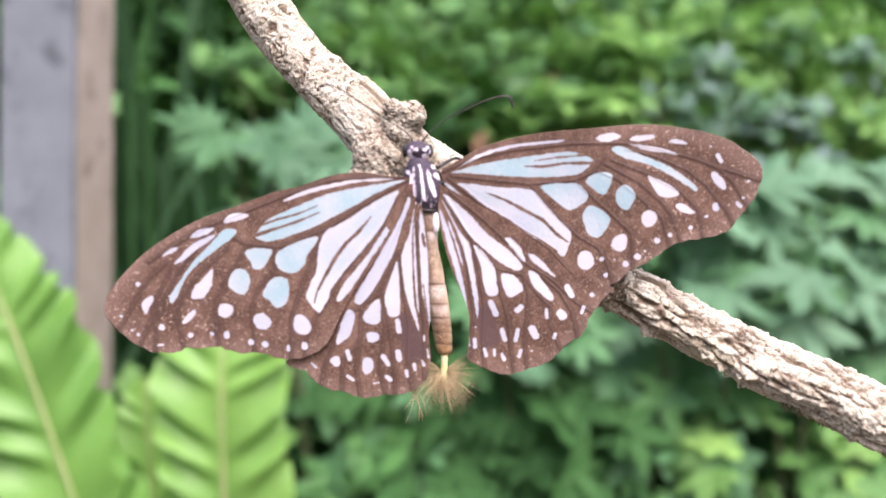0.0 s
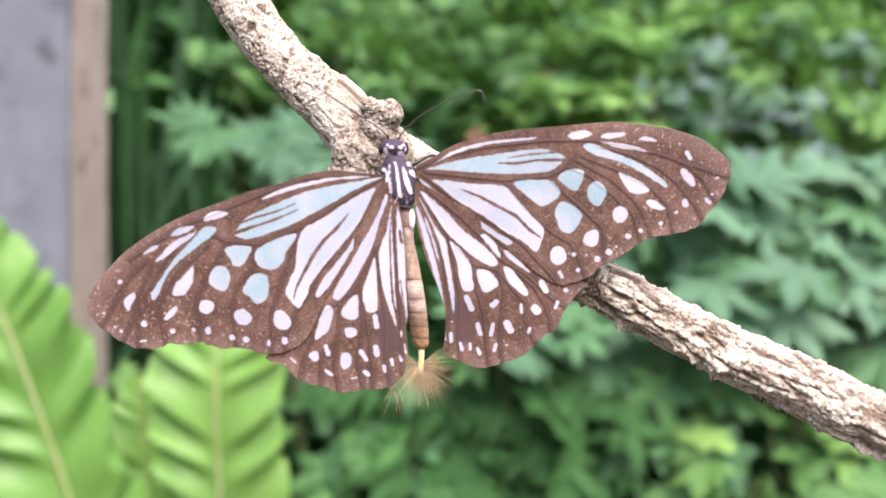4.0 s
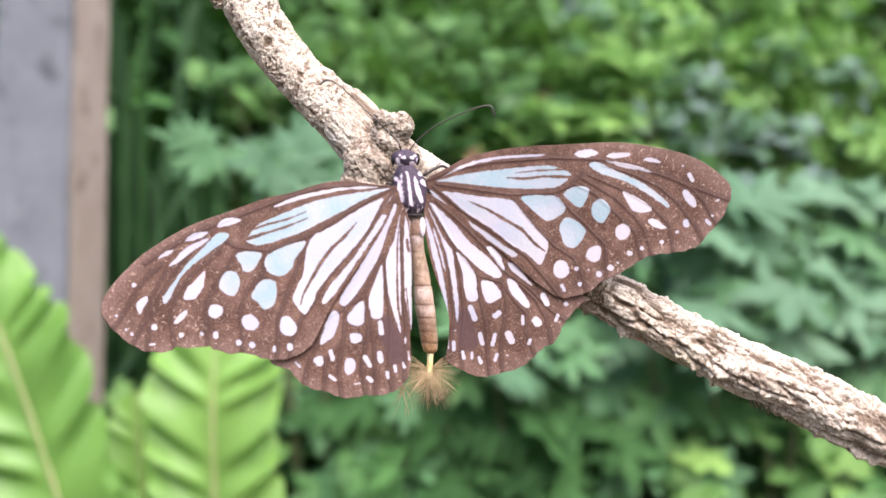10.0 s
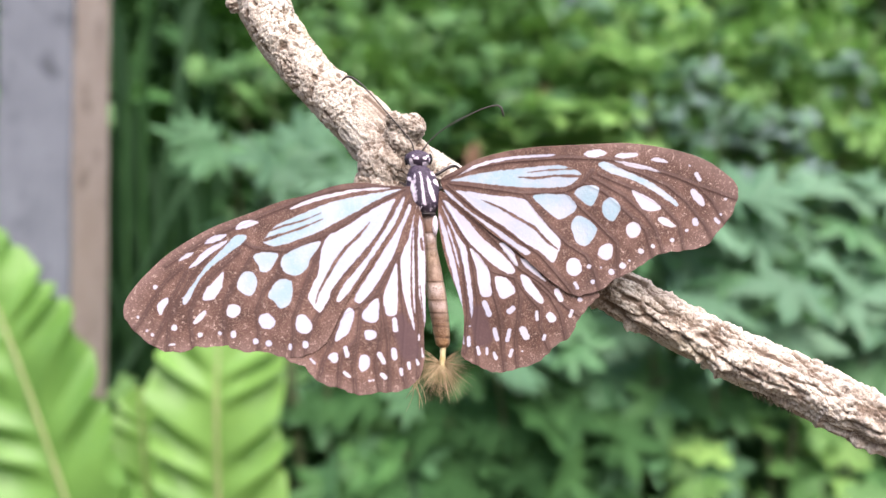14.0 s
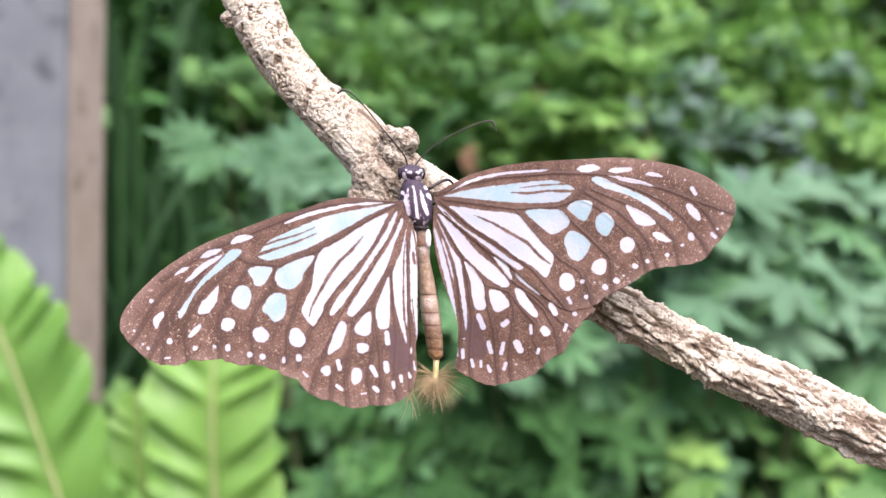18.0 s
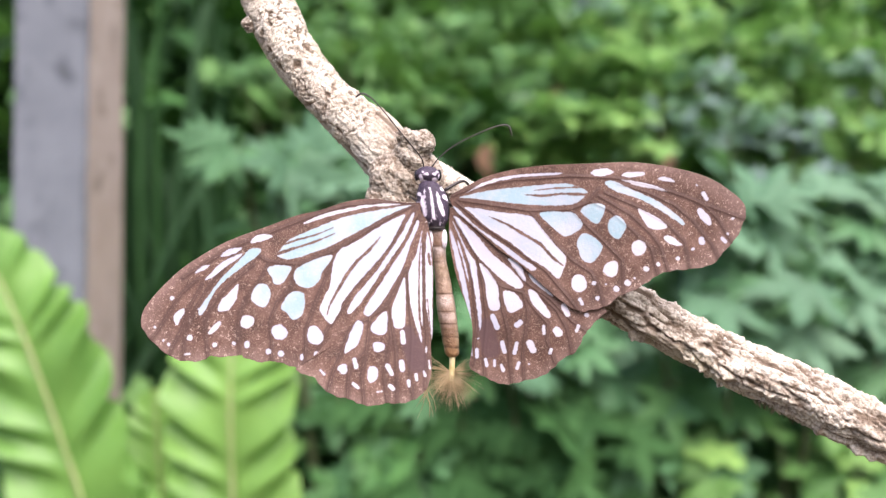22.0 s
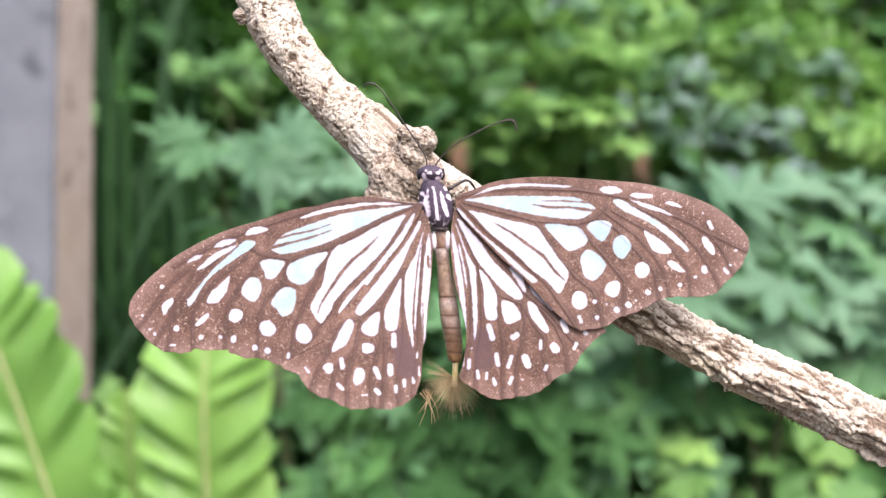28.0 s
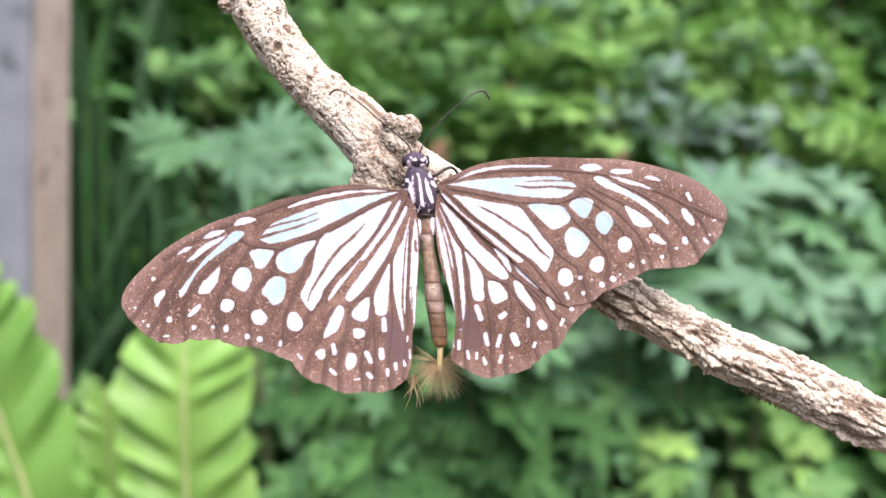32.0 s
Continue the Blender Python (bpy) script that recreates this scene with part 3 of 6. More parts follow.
LEFT_HIND_EDGE = [
    (0.07, 1.74), (0.60, 1.08), (1.69, -1.67), (2.92, -5.33), (4.14, -8.98), (5.86, -13.40),
    (7.72, -17.16), (9.24, -19.37), (10.12, -20.23), (9.16, -20.62), (7.78, -20.72), (6.48, -21.70),
    (4.75, -22.26), (3.23, -22.21), (2.03, -22.49), (0.50, -22.44), (-1.16, -21.75), (-2.83, -21.38),
    (-4.27, -20.60), (-4.97, -19.78), (-5.37, -19.16), (-5.50, -18.53), (-5.46, -16.80), (-5.06, -15.27),
    (-4.67, -13.81), (-4.63, -12.67), (-4.17, -10.55), (-3.75, -8.61), (-3.11, -5.71), (-2.35, -2.82),
    (-1.46, -0.63), (-0.52, 1.19),]
LEFT_HIND_SPOTS = [
    [(4.38, -13.08), (3.64, -13.38), (3.54, -14.71), (3.80, -15.97), (4.43, -16.78), (4.95, -17.16), (5.06, -16.38), (4.89, -14.73), (4.67, -13.61)],
    [(1.40, -11.28), (1.00, -11.87), (0.75, -13.63), (1.31, -14.15), (2.33, -14.11), (2.69, -13.38), (2.24, -12.41)],
    [(1.88, -15.22), (0.79, -14.98), (0.54, -15.80), (1.60, -16.16)],
    [(5.38, -19.12), (5.05, -18.52), (4.39, -18.44), (4.15, -19.19), (4.60, -19.62), (5.05, -19.39)],
    [(1.82, -18.56), (1.67, -17.99), (0.94, -17.97), (0.53, -18.62), (0.68, -19.46), (1.27, -19.85), (1.71, -19.34)],]
LEFT_HIND_DOTS = [
    (-1.13, -13.29, 0.33, -1.49, -14.36, 0.33), (3.68, -17.69, 0.29, 3.26, -18.40, 0.29), (-0.30, -17.50, 0.32, -1.01, -18.29, 0.32), (-1.81, -16.71, 0.37, -2.10, -17.46, 0.37),
    (7.26, -19.74, 0.18, 6.71, -20.08, 0.18), (3.16, -20.38, 0.21, 2.48, -20.71, 0.21), (-1.04, -19.69, 0.28, -1.56, -19.92, 0.28), (-3.10, -18.65, 0.24, -3.29, -19.21, 0.24),
    (-3.78, -17.76, 0.21, -4.04, -18.31, 0.21), (-4.60, -17.19, 0.21, -4.83, -17.61, 0.21), (-4.91, -15.84, 0.16, -5.23, -16.65, 0.16), (-4.24, -14.30, 0.12, -4.37, -14.88, 0.12),
    (0.21, -20.70, 0.14, -0.29, -20.53, 0.14),]
LEFT_HIND_STREAKS = [
    [(0.26, 0.14), (0.71, -2.13), (1.47, -4.54), (2.19, -6.52), (3.01, -8.93), (3.72, -10.91), (3.94, -12.04), (3.27, -12.30), (2.49, -11.25), (1.78, -9.61), (1.11, -7.44), (0.61, -5.70), (0.32, -2.72), (-0.11, -0.32)],
    [(0.21, -6.90), (0.58, -9.22), (0.74, -10.94), (0.22, -12.37), (-0.18, -12.96), (-1.17, -12.54), (-0.80, -10.26), (-0.24, -8.02)],
    [(-0.62, -0.82), (-0.57, -3.68), (-0.20, -6.00), (-0.73, -8.12), (-1.31, -9.82), (-1.94, -11.16), (-3.02, -13.02), (-3.63, -13.97), (-3.19, -12.58), (-2.42, -10.59), (-1.44, -6.41), (-0.94, -3.81)],
    [(-0.84, -2.13), (-1.21, -4.43), (-1.78, -7.01), (-2.75, -10.85), (-3.29, -12.08), (-2.73, -9.85), (-2.03, -6.96), (-1.40, -4.38)],]
LEFT_HIND_STREAKS += [
    [(-1.25, -0.89), (-1.57, -2.99), (-2.28, -6.23), (-3.11, -9.43), (-3.59, -10.67), (-4.26, -12.21), (-4.73, -13.46), (-4.49, -12.03), (-3.75, -8.95), (-3.05, -5.72), (-2.15, -2.86), (-1.54, -1.30)],]
LEFT_HIND_DARK = [
    (-2.01, -3.44, 0.13, -2.21, -4.07, 0.17), (-2.21, -4.07, 0.17, -2.48, -4.69, 0.09), (-3.10, -8.75, 0.03, -3.72, -10.64, 0.05), (-3.72, -10.64, 0.05, -4.39, -12.52, 0.04),]
LEFT_HIND_VEINS = [
    [(0.12, 0.71), (0.64, -2.80), (1.35, -6.34), (2.30, -10.60), (3.07, -12.32)],
    [(0.32, -6.11), (1.03, -9.31), (1.45, -10.76), (3.04, -12.45)],
    [(0.90, -10.84), (0.07, -13.35), (-0.97, -15.95), (-2.38, -21.48)],
    [(3.04, -12.45), (2.57, -16.04), (2.38, -19.35), (1.36, -22.48)],
    [(1.05, -11.68), (0.09, -14.16), (-0.01, -16.15), (-0.12, -18.82), (-1.29, -21.72)],
    [(-0.10, -6.16), (-1.18, -9.85), (-2.41, -13.62), (-3.13, -18.17), (-4.14, -20.63)],
    [(-1.23, -2.38), (-2.65, -8.85), (-4.08, -13.26), (-5.15, -19.07)],
    [(3.32, -12.71), (5.05, -14.03), (5.27, -16.63), (5.78, -19.75), (5.82, -21.96)],
    [(2.69, -16.73), (4.00, -18.69), (3.77, -20.32), (3.42, -22.25)],]
LEFT_HIND_SCENT = [
    (-2.58, -14.39, 0.99, -3.62, -16.39, 0.92), (-1.63, -13.12, 0.53, -2.62, -14.59, 0.79),]
RIGHT_FORE_EDGE = [
    (0.28, 0.08), (1.73, 0.62), (2.80, 0.97), (4.95, 1.59), (8.39, 1.86), (11.75, 1.73),
    (15.07, 1.33), (18.44, 0.88), (21.83, 0.43), (24.03, -0.10), (26.26, -0.83), (29.26, -2.04),
    (31.64, -3.41), (33.49, -5.11), (34.67, -6.56), (34.90, -7.77), (34.40, -9.05), (33.31, -10.65),
    (31.95, -11.79), (30.07, -13.31), (28.38, -13.55), (26.46, -13.47), (25.06, -13.34), (23.43, -13.52),
    (22.39, -13.95), (21.19, -14.49), (19.57, -15.02), (18.26, -15.32), (16.34, -16.27), (14.79, -16.39),
    (13.41, -16.41), (12.17, -15.63), (10.71, -14.12), (9.29, -12.42), (7.90, -10.60), (6.65, -9.14),
    (4.75, -7.23), (2.90, -4.99), (1.40, -3.16), (0.49, -1.78), (0.12, -0.84),]
RIGHT_FORE_COSTA = [
    [(2.09, 0.02), (4.84, 1.01), (8.47, 1.17), (13.77, 0.49), (12.87, 0.38), (8.41, 0.84), (4.98, 0.65), (2.87, 0.21)],
    [(17.24, -0.06), (18.11, 0.19), (19.20, 0.07), (20.01, -0.48), (18.85, -0.75), (17.70, -0.55)],
    [(20.88, -1.04), (21.63, -0.76), (23.19, -0.97), (23.69, -1.32), (22.89, -1.52), (21.73, -1.39)],
    [(25.08, -2.18), (25.79, -2.04), (26.70, -2.40), (27.04, -2.87), (25.98, -2.61)],
    [(20.60, -1.46), (22.98, -2.22), (24.54, -2.90), (25.99, -3.84), (24.48, -3.30), (22.51, -2.54)],]
RIGHT_FORE_SPOTS = [
    [(22.15, -5.34), (23.05, -5.84), (24.54, -7.00), (25.27, -8.09), (23.84, -8.17), (23.06, -7.76), (22.49, -6.63)],
    [(29.15, -6.73), (29.60, -6.54), (30.48, -7.66), (30.55, -8.57), (30.12, -8.63), (29.36, -7.66)],
    [(24.74, -9.09), (25.56, -9.24), (26.53, -10.24), (26.62, -10.53), (25.58, -10.34), (24.77, -9.71)],
    [(20.55, -9.83), (21.01, -9.16), (21.85, -9.11), (22.43, -9.83), (22.09, -10.59), (21.28, -10.93), (20.73, -10.48)],
    [(16.81, -12.03), (17.45, -11.12), (18.68, -11.21), (18.46, -12.54), (17.63, -12.94)],
    [(12.74, -13.05), (13.11, -12.10), (13.83, -11.96), (14.46, -12.35), (14.61, -13.40), (13.80, -14.07), (12.97, -13.71)],]
RIGHT_FORE_DOTS = [
    (30.22, -4.80, 0.30, 30.46, -5.53, 0.30), (29.56, -3.66, 0.16, 29.60, -3.69, 0.16), (29.09, -10.23, 0.39, 29.10, -10.58, 0.39), (27.86, -11.18, 0.24, 27.90, -11.20, 0.24),
    (25.86, -11.98, 0.30, 25.90, -12.00, 0.30), (23.42, -12.28, 0.28, 23.46, -12.31, 0.28), (21.90, -12.62, 0.37, 21.94, -12.65, 0.37), (20.39, -13.45, 0.17, 20.43, -13.48, 0.17),
    (19.48, -13.90, 0.43, 19.52, -13.93, 0.43), (18.00, -14.38, 0.41, 18.04, -14.41, 0.41), (15.48, -13.22, 0.28, 15.52, -13.25, 0.28), (31.58, -10.54, 0.26, 31.87, -10.94, 0.26),
    (32.28, -10.05, 0.21, 32.32, -10.08, 0.21), (33.17, -8.35, 0.21, 33.21, -8.38, 0.21), (16.88, -13.62, 0.16, 16.91, -13.65, 0.16), (13.45, -14.90, 0.24, 13.70, -15.50, 0.24),]
RIGHT_FORE_DOTS += [
    (15.57, -15.09, 0.29, 15.61, -15.12, 0.29),]
RIGHT_FORE_BLUE = [
    [(1.22, -0.36), (3.75, -0.15), (5.78, -0.17), (8.68, -0.35), (12.70, -0.67), (14.86, -1.12), (16.34, -2.06), (16.48, -2.43), (15.70, -3.03), (14.47, -3.49), (12.27, -3.23), (9.43, -2.65), (7.47, -2.16), (4.63, -1.31), (2.51, -0.66)],
    [(10.46, -3.78), (14.12, -4.37), (14.99, -5.28), (15.32, -6.15), (14.39, -6.80), (13.15, -7.19), (12.36, -6.64), (11.24, -5.21)],
    [(15.33, -4.46), (16.25, -3.81), (17.61, -3.91), (18.34, -4.45), (17.64, -5.76), (17.08, -6.27), (16.39, -5.87)],
    [(18.15, -6.87), (18.79, -5.89), (19.70, -5.79), (20.41, -6.94), (20.07, -7.69), (19.32, -8.51), (18.52, -7.96)],
    [(14.26, -8.35), (14.86, -7.30), (15.81, -7.33), (16.88, -8.34), (17.21, -9.23), (16.34, -10.30), (15.57, -10.77), (14.62, -10.26)],]
RIGHT_FORE_BLUE += [
    [(18.68, -1.67), (19.56, -1.41), (21.13, -2.44), (23.01, -3.65), (24.89, -5.01), (26.69, -6.84), (27.38, -7.79), (27.17, -8.16), (26.13, -7.22), (24.31, -5.52), (22.25, -4.00), (20.06, -2.93)],]
RIGHT_FORE_STREAKS = [
    [(1.66, -1.66), (3.41, -2.11), (5.70, -2.92), (8.94, -3.85), (9.77, -4.61), (10.44, -5.81), (11.49, -7.64), (12.58, -9.27), (12.64, -10.09), (11.65, -11.82), (11.09, -11.86), (10.09, -10.51), (8.49, -9.13), (6.96, -7.36), (5.04, -5.51), (3.48, -4.01), (2.22, -2.30)],
    [(0.38, -1.29), (1.12, -2.03), (2.59, -4.05), (4.33, -5.72), (6.07, -7.40), (7.62, -9.04), (8.97, -10.31), (8.26, -10.46), (6.70, -8.88), (4.81, -6.83), (2.95, -4.73), (1.43, -2.97), (0.30, -1.75)],]
RIGHT_FORE_DARK = [
    (9.05, -1.36, 0.04, 11.14, -1.87, 0.12), (11.14, -1.87, 0.12, 13.36, -2.00, 0.13), (13.36, -2.00, 0.13, 16.72, -2.67, 0.14), (10.26, -1.04, 0.03, 12.61, -1.19, 0.07),
    (12.61, -1.19, 0.07, 16.41, -1.67, 0.09), (4.42, -3.24, 0.04, 6.37, -4.53, 0.12), (6.37, -4.53, 0.12, 7.91, -5.83, 0.17), (7.91, -5.83, 0.17, 9.92, -7.55, 0.17),
    (9.92, -7.55, 0.17, 11.16, -9.48, 0.16), (11.16, -9.48, 0.16, 12.14, -10.55, 0.07),]
RIGHT_FORE_VEINS = [
    [(0.47, -0.02), (3.41, 0.59), (8.17, 0.62), (14.83, -0.10), (20.15, -1.25), (24.08, -2.75), (27.92, -4.80), (31.11, -6.74), (34.34, -8.56)],
    [(1.16, -0.69), (4.35, -1.74), (9.30, -3.37), (14.17, -4.04), (16.29, -3.61), (17.90, -2.20)],
    [(0.79, -0.89), (3.45, -4.14), (6.93, -7.55), (10.03, -10.85), (11.78, -13.84), (13.10, -16.21)],
    [(9.30, -3.37), (10.87, -6.50), (13.33, -10.09), (15.36, -11.97), (16.02, -14.15), (16.20, -16.24)],
    [(14.17, -4.04), (15.89, -6.46), (17.63, -8.76), (19.30, -11.18), (18.70, -15.20)],
    [(16.65, -3.47), (18.81, -4.95), (20.69, -7.33), (22.91, -10.26), (23.17, -13.41)],
    [(17.76, -2.99), (21.09, -5.83), (23.10, -8.38), (24.04, -10.27), (24.50, -13.38)],
    [(18.62, -2.81), (21.94, -4.96), (25.34, -7.69), (27.03, -10.20), (27.06, -13.30)],]
RIGHT_FORE_VEINS += [
    [(20.37, -1.96), (23.28, -3.36), (26.42, -5.49), (28.31, -7.68), (30.17, -10.98), (30.83, -13.04)],
    [(27.92, -4.80), (30.13, -6.29), (31.45, -8.18), (32.71, -11.37)],]
RIGHT_HIND_EDGE = [
    (0.26, 0.12), (0.85, 0.78), (1.58, -0.24), (3.51, -3.63), (5.45, -7.04), (7.35, -10.59),
    (9.06, -14.52), (10.45, -17.66), (11.15, -19.23), (9.95, -19.57), (8.27, -20.17), (7.21, -20.65),
    (5.58, -21.75), (3.70, -21.78), (2.23, -22.21), (0.55, -22.44), (-1.79, -21.88), (-3.53, -21.34),
    (-4.64, -20.54), (-5.51, -19.32), (-6.35, -18.05), (-6.60, -17.12), (-5.95, -16.25), (-4.98, -14.93),
    (-3.88, -12.97), (-3.32, -10.71), (-2.95, -8.28), (-2.44, -6.02), (-1.70, -3.76), (-0.94, -1.88),]
RIGHT_HIND_SPOTS = [
    [(1.39, -11.15), (2.50, -11.94), (2.78, -13.50), (2.33, -14.02), (0.89, -13.82), (0.85, -12.78)],
    [(4.03, -12.66), (4.46, -12.59), (4.85, -13.28), (5.02, -14.78), (5.10, -16.31), (4.75, -16.65), (4.29, -16.08), (3.78, -14.22)],]
RIGHT_HIND_DOTS = [
    (-1.16, -13.19, 0.36, -1.35, -14.65, 0.36), (0.87, -15.52, 0.37, 1.39, -15.43, 0.37), (3.63, -17.26, 0.25, 3.20, -18.03, 0.25), (4.75, -18.45, 0.53, 4.80, -18.79, 0.53),
    (6.93, -16.27, 0.37, 6.88, -17.33, 0.37), (6.86, -19.59, 0.24, 7.31, -19.22, 0.24), (8.80, -18.52, 0.30, 8.83, -18.55, 0.30), (2.76, -20.38, 0.24, 3.04, -20.14, 0.24),
    (-1.71, -16.56, 0.30, -2.01, -17.66, 0.30), (-1.01, -18.38, 0.28, -0.22, -17.49, 0.28), (1.17, -18.20, 0.46, 1.13, -19.13, 0.46), (-3.10, -18.92, 0.24, -3.22, -19.56, 0.24),
    (-1.67, -20.13, 0.24, -1.11, -19.67, 0.24), (-0.11, -20.40, 0.14, -0.09, -20.44, 0.14), (-3.60, -18.00, 0.18, -3.93, -18.60, 0.18), (-4.50, -17.40, 0.24, -4.72, -18.06, 0.24),]
RIGHT_HIND_DOTS += [
    (-4.87, -15.85, 0.26, -5.22, -16.60, 0.26), (-4.00, -14.71, 0.14, -3.97, -14.74, 0.14), (-5.21, -15.35, 0.09, -5.68, -16.17, 0.09),]
RIGHT_HIND_STREAKS = [
    [(0.66, -0.25), (1.20, -1.33), (2.10, -4.37), (2.77, -6.75), (3.50, -9.18), (3.97, -11.38), (3.62, -11.88), (2.94, -11.57), (2.05, -9.98), (1.34, -7.95), (0.83, -6.11), (0.67, -4.33), (0.62, -2.38), (0.57, -0.82)],
    [(3.95, -7.96), (4.58, -8.63), (4.75, -10.12), (4.46, -11.35), (4.20, -11.12), (3.99, -9.69), (3.83, -8.59)],
    [(5.18, -10.75), (5.91, -11.79), (6.40, -14.41), (6.14, -14.18), (5.42, -12.68), (5.09, -11.48)],
    [(0.61, -6.76), (1.06, -8.02), (1.17, -10.17), (0.58, -11.62), (-0.02, -12.82), (-1.03, -12.41), (-0.71, -10.88), (0.01, -9.20), (0.36, -7.62)],]
RIGHT_HIND_STREAKS += [
    [(0.21, -0.77), (0.22, -2.00), (0.08, -3.61), (0.12, -5.17), (0.20, -6.53), (-0.55, -8.41), (-1.68, -11.10), (-2.56, -12.94), (-3.33, -13.91), (-2.32, -11.28), (-1.39, -8.94), (-0.64, -6.51), (-0.29, -4.94), (-0.05, -3.15)],
    [(-0.44, -1.39), (-0.83, -3.86), (-1.35, -5.87), (-1.94, -7.86), (-2.58, -9.81), (-3.61, -12.34), (-4.05, -13.27), (-4.12, -12.99), (-3.31, -10.56), (-2.68, -8.21), (-2.04, -5.87), (-1.36, -3.56), (-0.83, -1.94)],
    [(-0.34, -2.99), (-0.60, -4.53), (-1.05, -6.43), (-1.59, -8.05), (-1.56, -7.46), (-1.03, -5.44), (-0.72, -3.93)],]
RIGHT_HIND_DARK = [
    (2.13, -4.46, 0.07, 2.63, -6.60, 0.11), (2.63, -6.60, 0.11, 3.44, -8.60, 0.13),]
RIGHT_HIND_VEINS = [
    [(0.74, -0.38), (0.73, -6.29), (1.43, -10.39), (3.38, -12.44), (3.75, -15.38), (4.21, -17.20), (3.10, -18.91), (2.70, -21.77)],
    [(0.73, -6.29), (-0.67, -10.13), (-2.03, -13.24), (-4.31, -16.65), (-5.53, -19.08)],
    [(1.29, -10.63), (0.27, -12.99), (-0.46, -15.70), (-1.94, -18.80), (-3.11, -21.43)],
    [(3.37, -12.59), (2.81, -14.84), (1.36, -16.74), (-0.26, -18.97), (-1.57, -21.77)],
    [(1.42, -0.53), (2.86, -4.80), (4.16, -9.39), (4.50, -11.84), (5.88, -14.65), (6.92, -18.37), (7.84, -20.23)],
    [(5.16, -13.85), (5.92, -16.24), (5.93, -18.74), (5.00, -21.81)],
    [(-0.15, -5.79), (-1.72, -9.52), (-3.41, -13.24), (-6.15, -17.15)],]
RIGHT_HIND_SCENT = [
    (-2.54, -13.89, 0.79, -3.28, -16.61, 0.92),]
THORAX_STRIPES = [
    (-0.58, 3.31, 0.11, -0.31, 1.00, 0.20), (-0.25, 0.73, 0.21, -0.11, -0.32, 0.20), (-1.30, 2.71, 0.13, -1.43, 1.86, 0.24), (-1.43, 1.86, 0.24, -1.17, 0.07, 0.23),
    (-1.04, 3.37, 0.09, -1.70, 1.72, 0.08), (0.22, 2.78, 0.12, 0.68, 1.20, 0.28), (0.68, 1.20, 0.28, 1.07, 0.07, 0.20), (-1.90, 2.65, 0.24, -1.86, 2.62, 0.24),
    (-2.03, 1.46, 0.26, -2.23, 1.20, 0.26), (0.88, 3.24, 0.25, 0.91, 3.21, 0.25), (1.14, 2.32, 0.26, 1.54, 2.05, 0.30), (-0.84, -0.72, 0.10, -0.84, -1.25, 0.10),
    (0.55, -0.59, 0.10, 0.61, -1.11, 0.10),]
HEAD_DOTS = [
    (-1.24, 3.97, 0.38, -1.20, 3.94, 0.38), (0.02, 4.23, 0.38, 0.02, 4.17, 0.38), (-1.70, 4.83, 0.22, -1.57, 4.23, 0.22), (0.61, 4.83, 0.20, 0.74, 4.17, 0.18),
    (-0.97, 5.02, 0.20, -0.94, 4.99, 0.20), (-0.05, 5.02, 0.20, -0.02, 4.99, 0.20), (-1.37, 5.29, 0.14, -1.34, 5.26, 0.14), (0.28, 5.29, 0.14, 0.31, 5.26, 0.14),]
FEELER_LEFT = [(0, 0, 0), (-0.5, -0.1, 1.3), (-2.85, -0.4, 4.0), (-5.5, -0.6, 7.0), (-6.85, -0.6, 8.2), (-7.8, -0.6, 8.5), (-8.5, -0.5, 8.0)]
FEELER_RIGHT = [(0, 0, 0), (1.0, -0.1, 1.3), (3.0, -0.2, 2.9), (6.3, -0.2, 4.6), (8.3, -0.2, 5.3), (9.2, -0.2, 5.15), (9.6, -0.2, 4.0)]


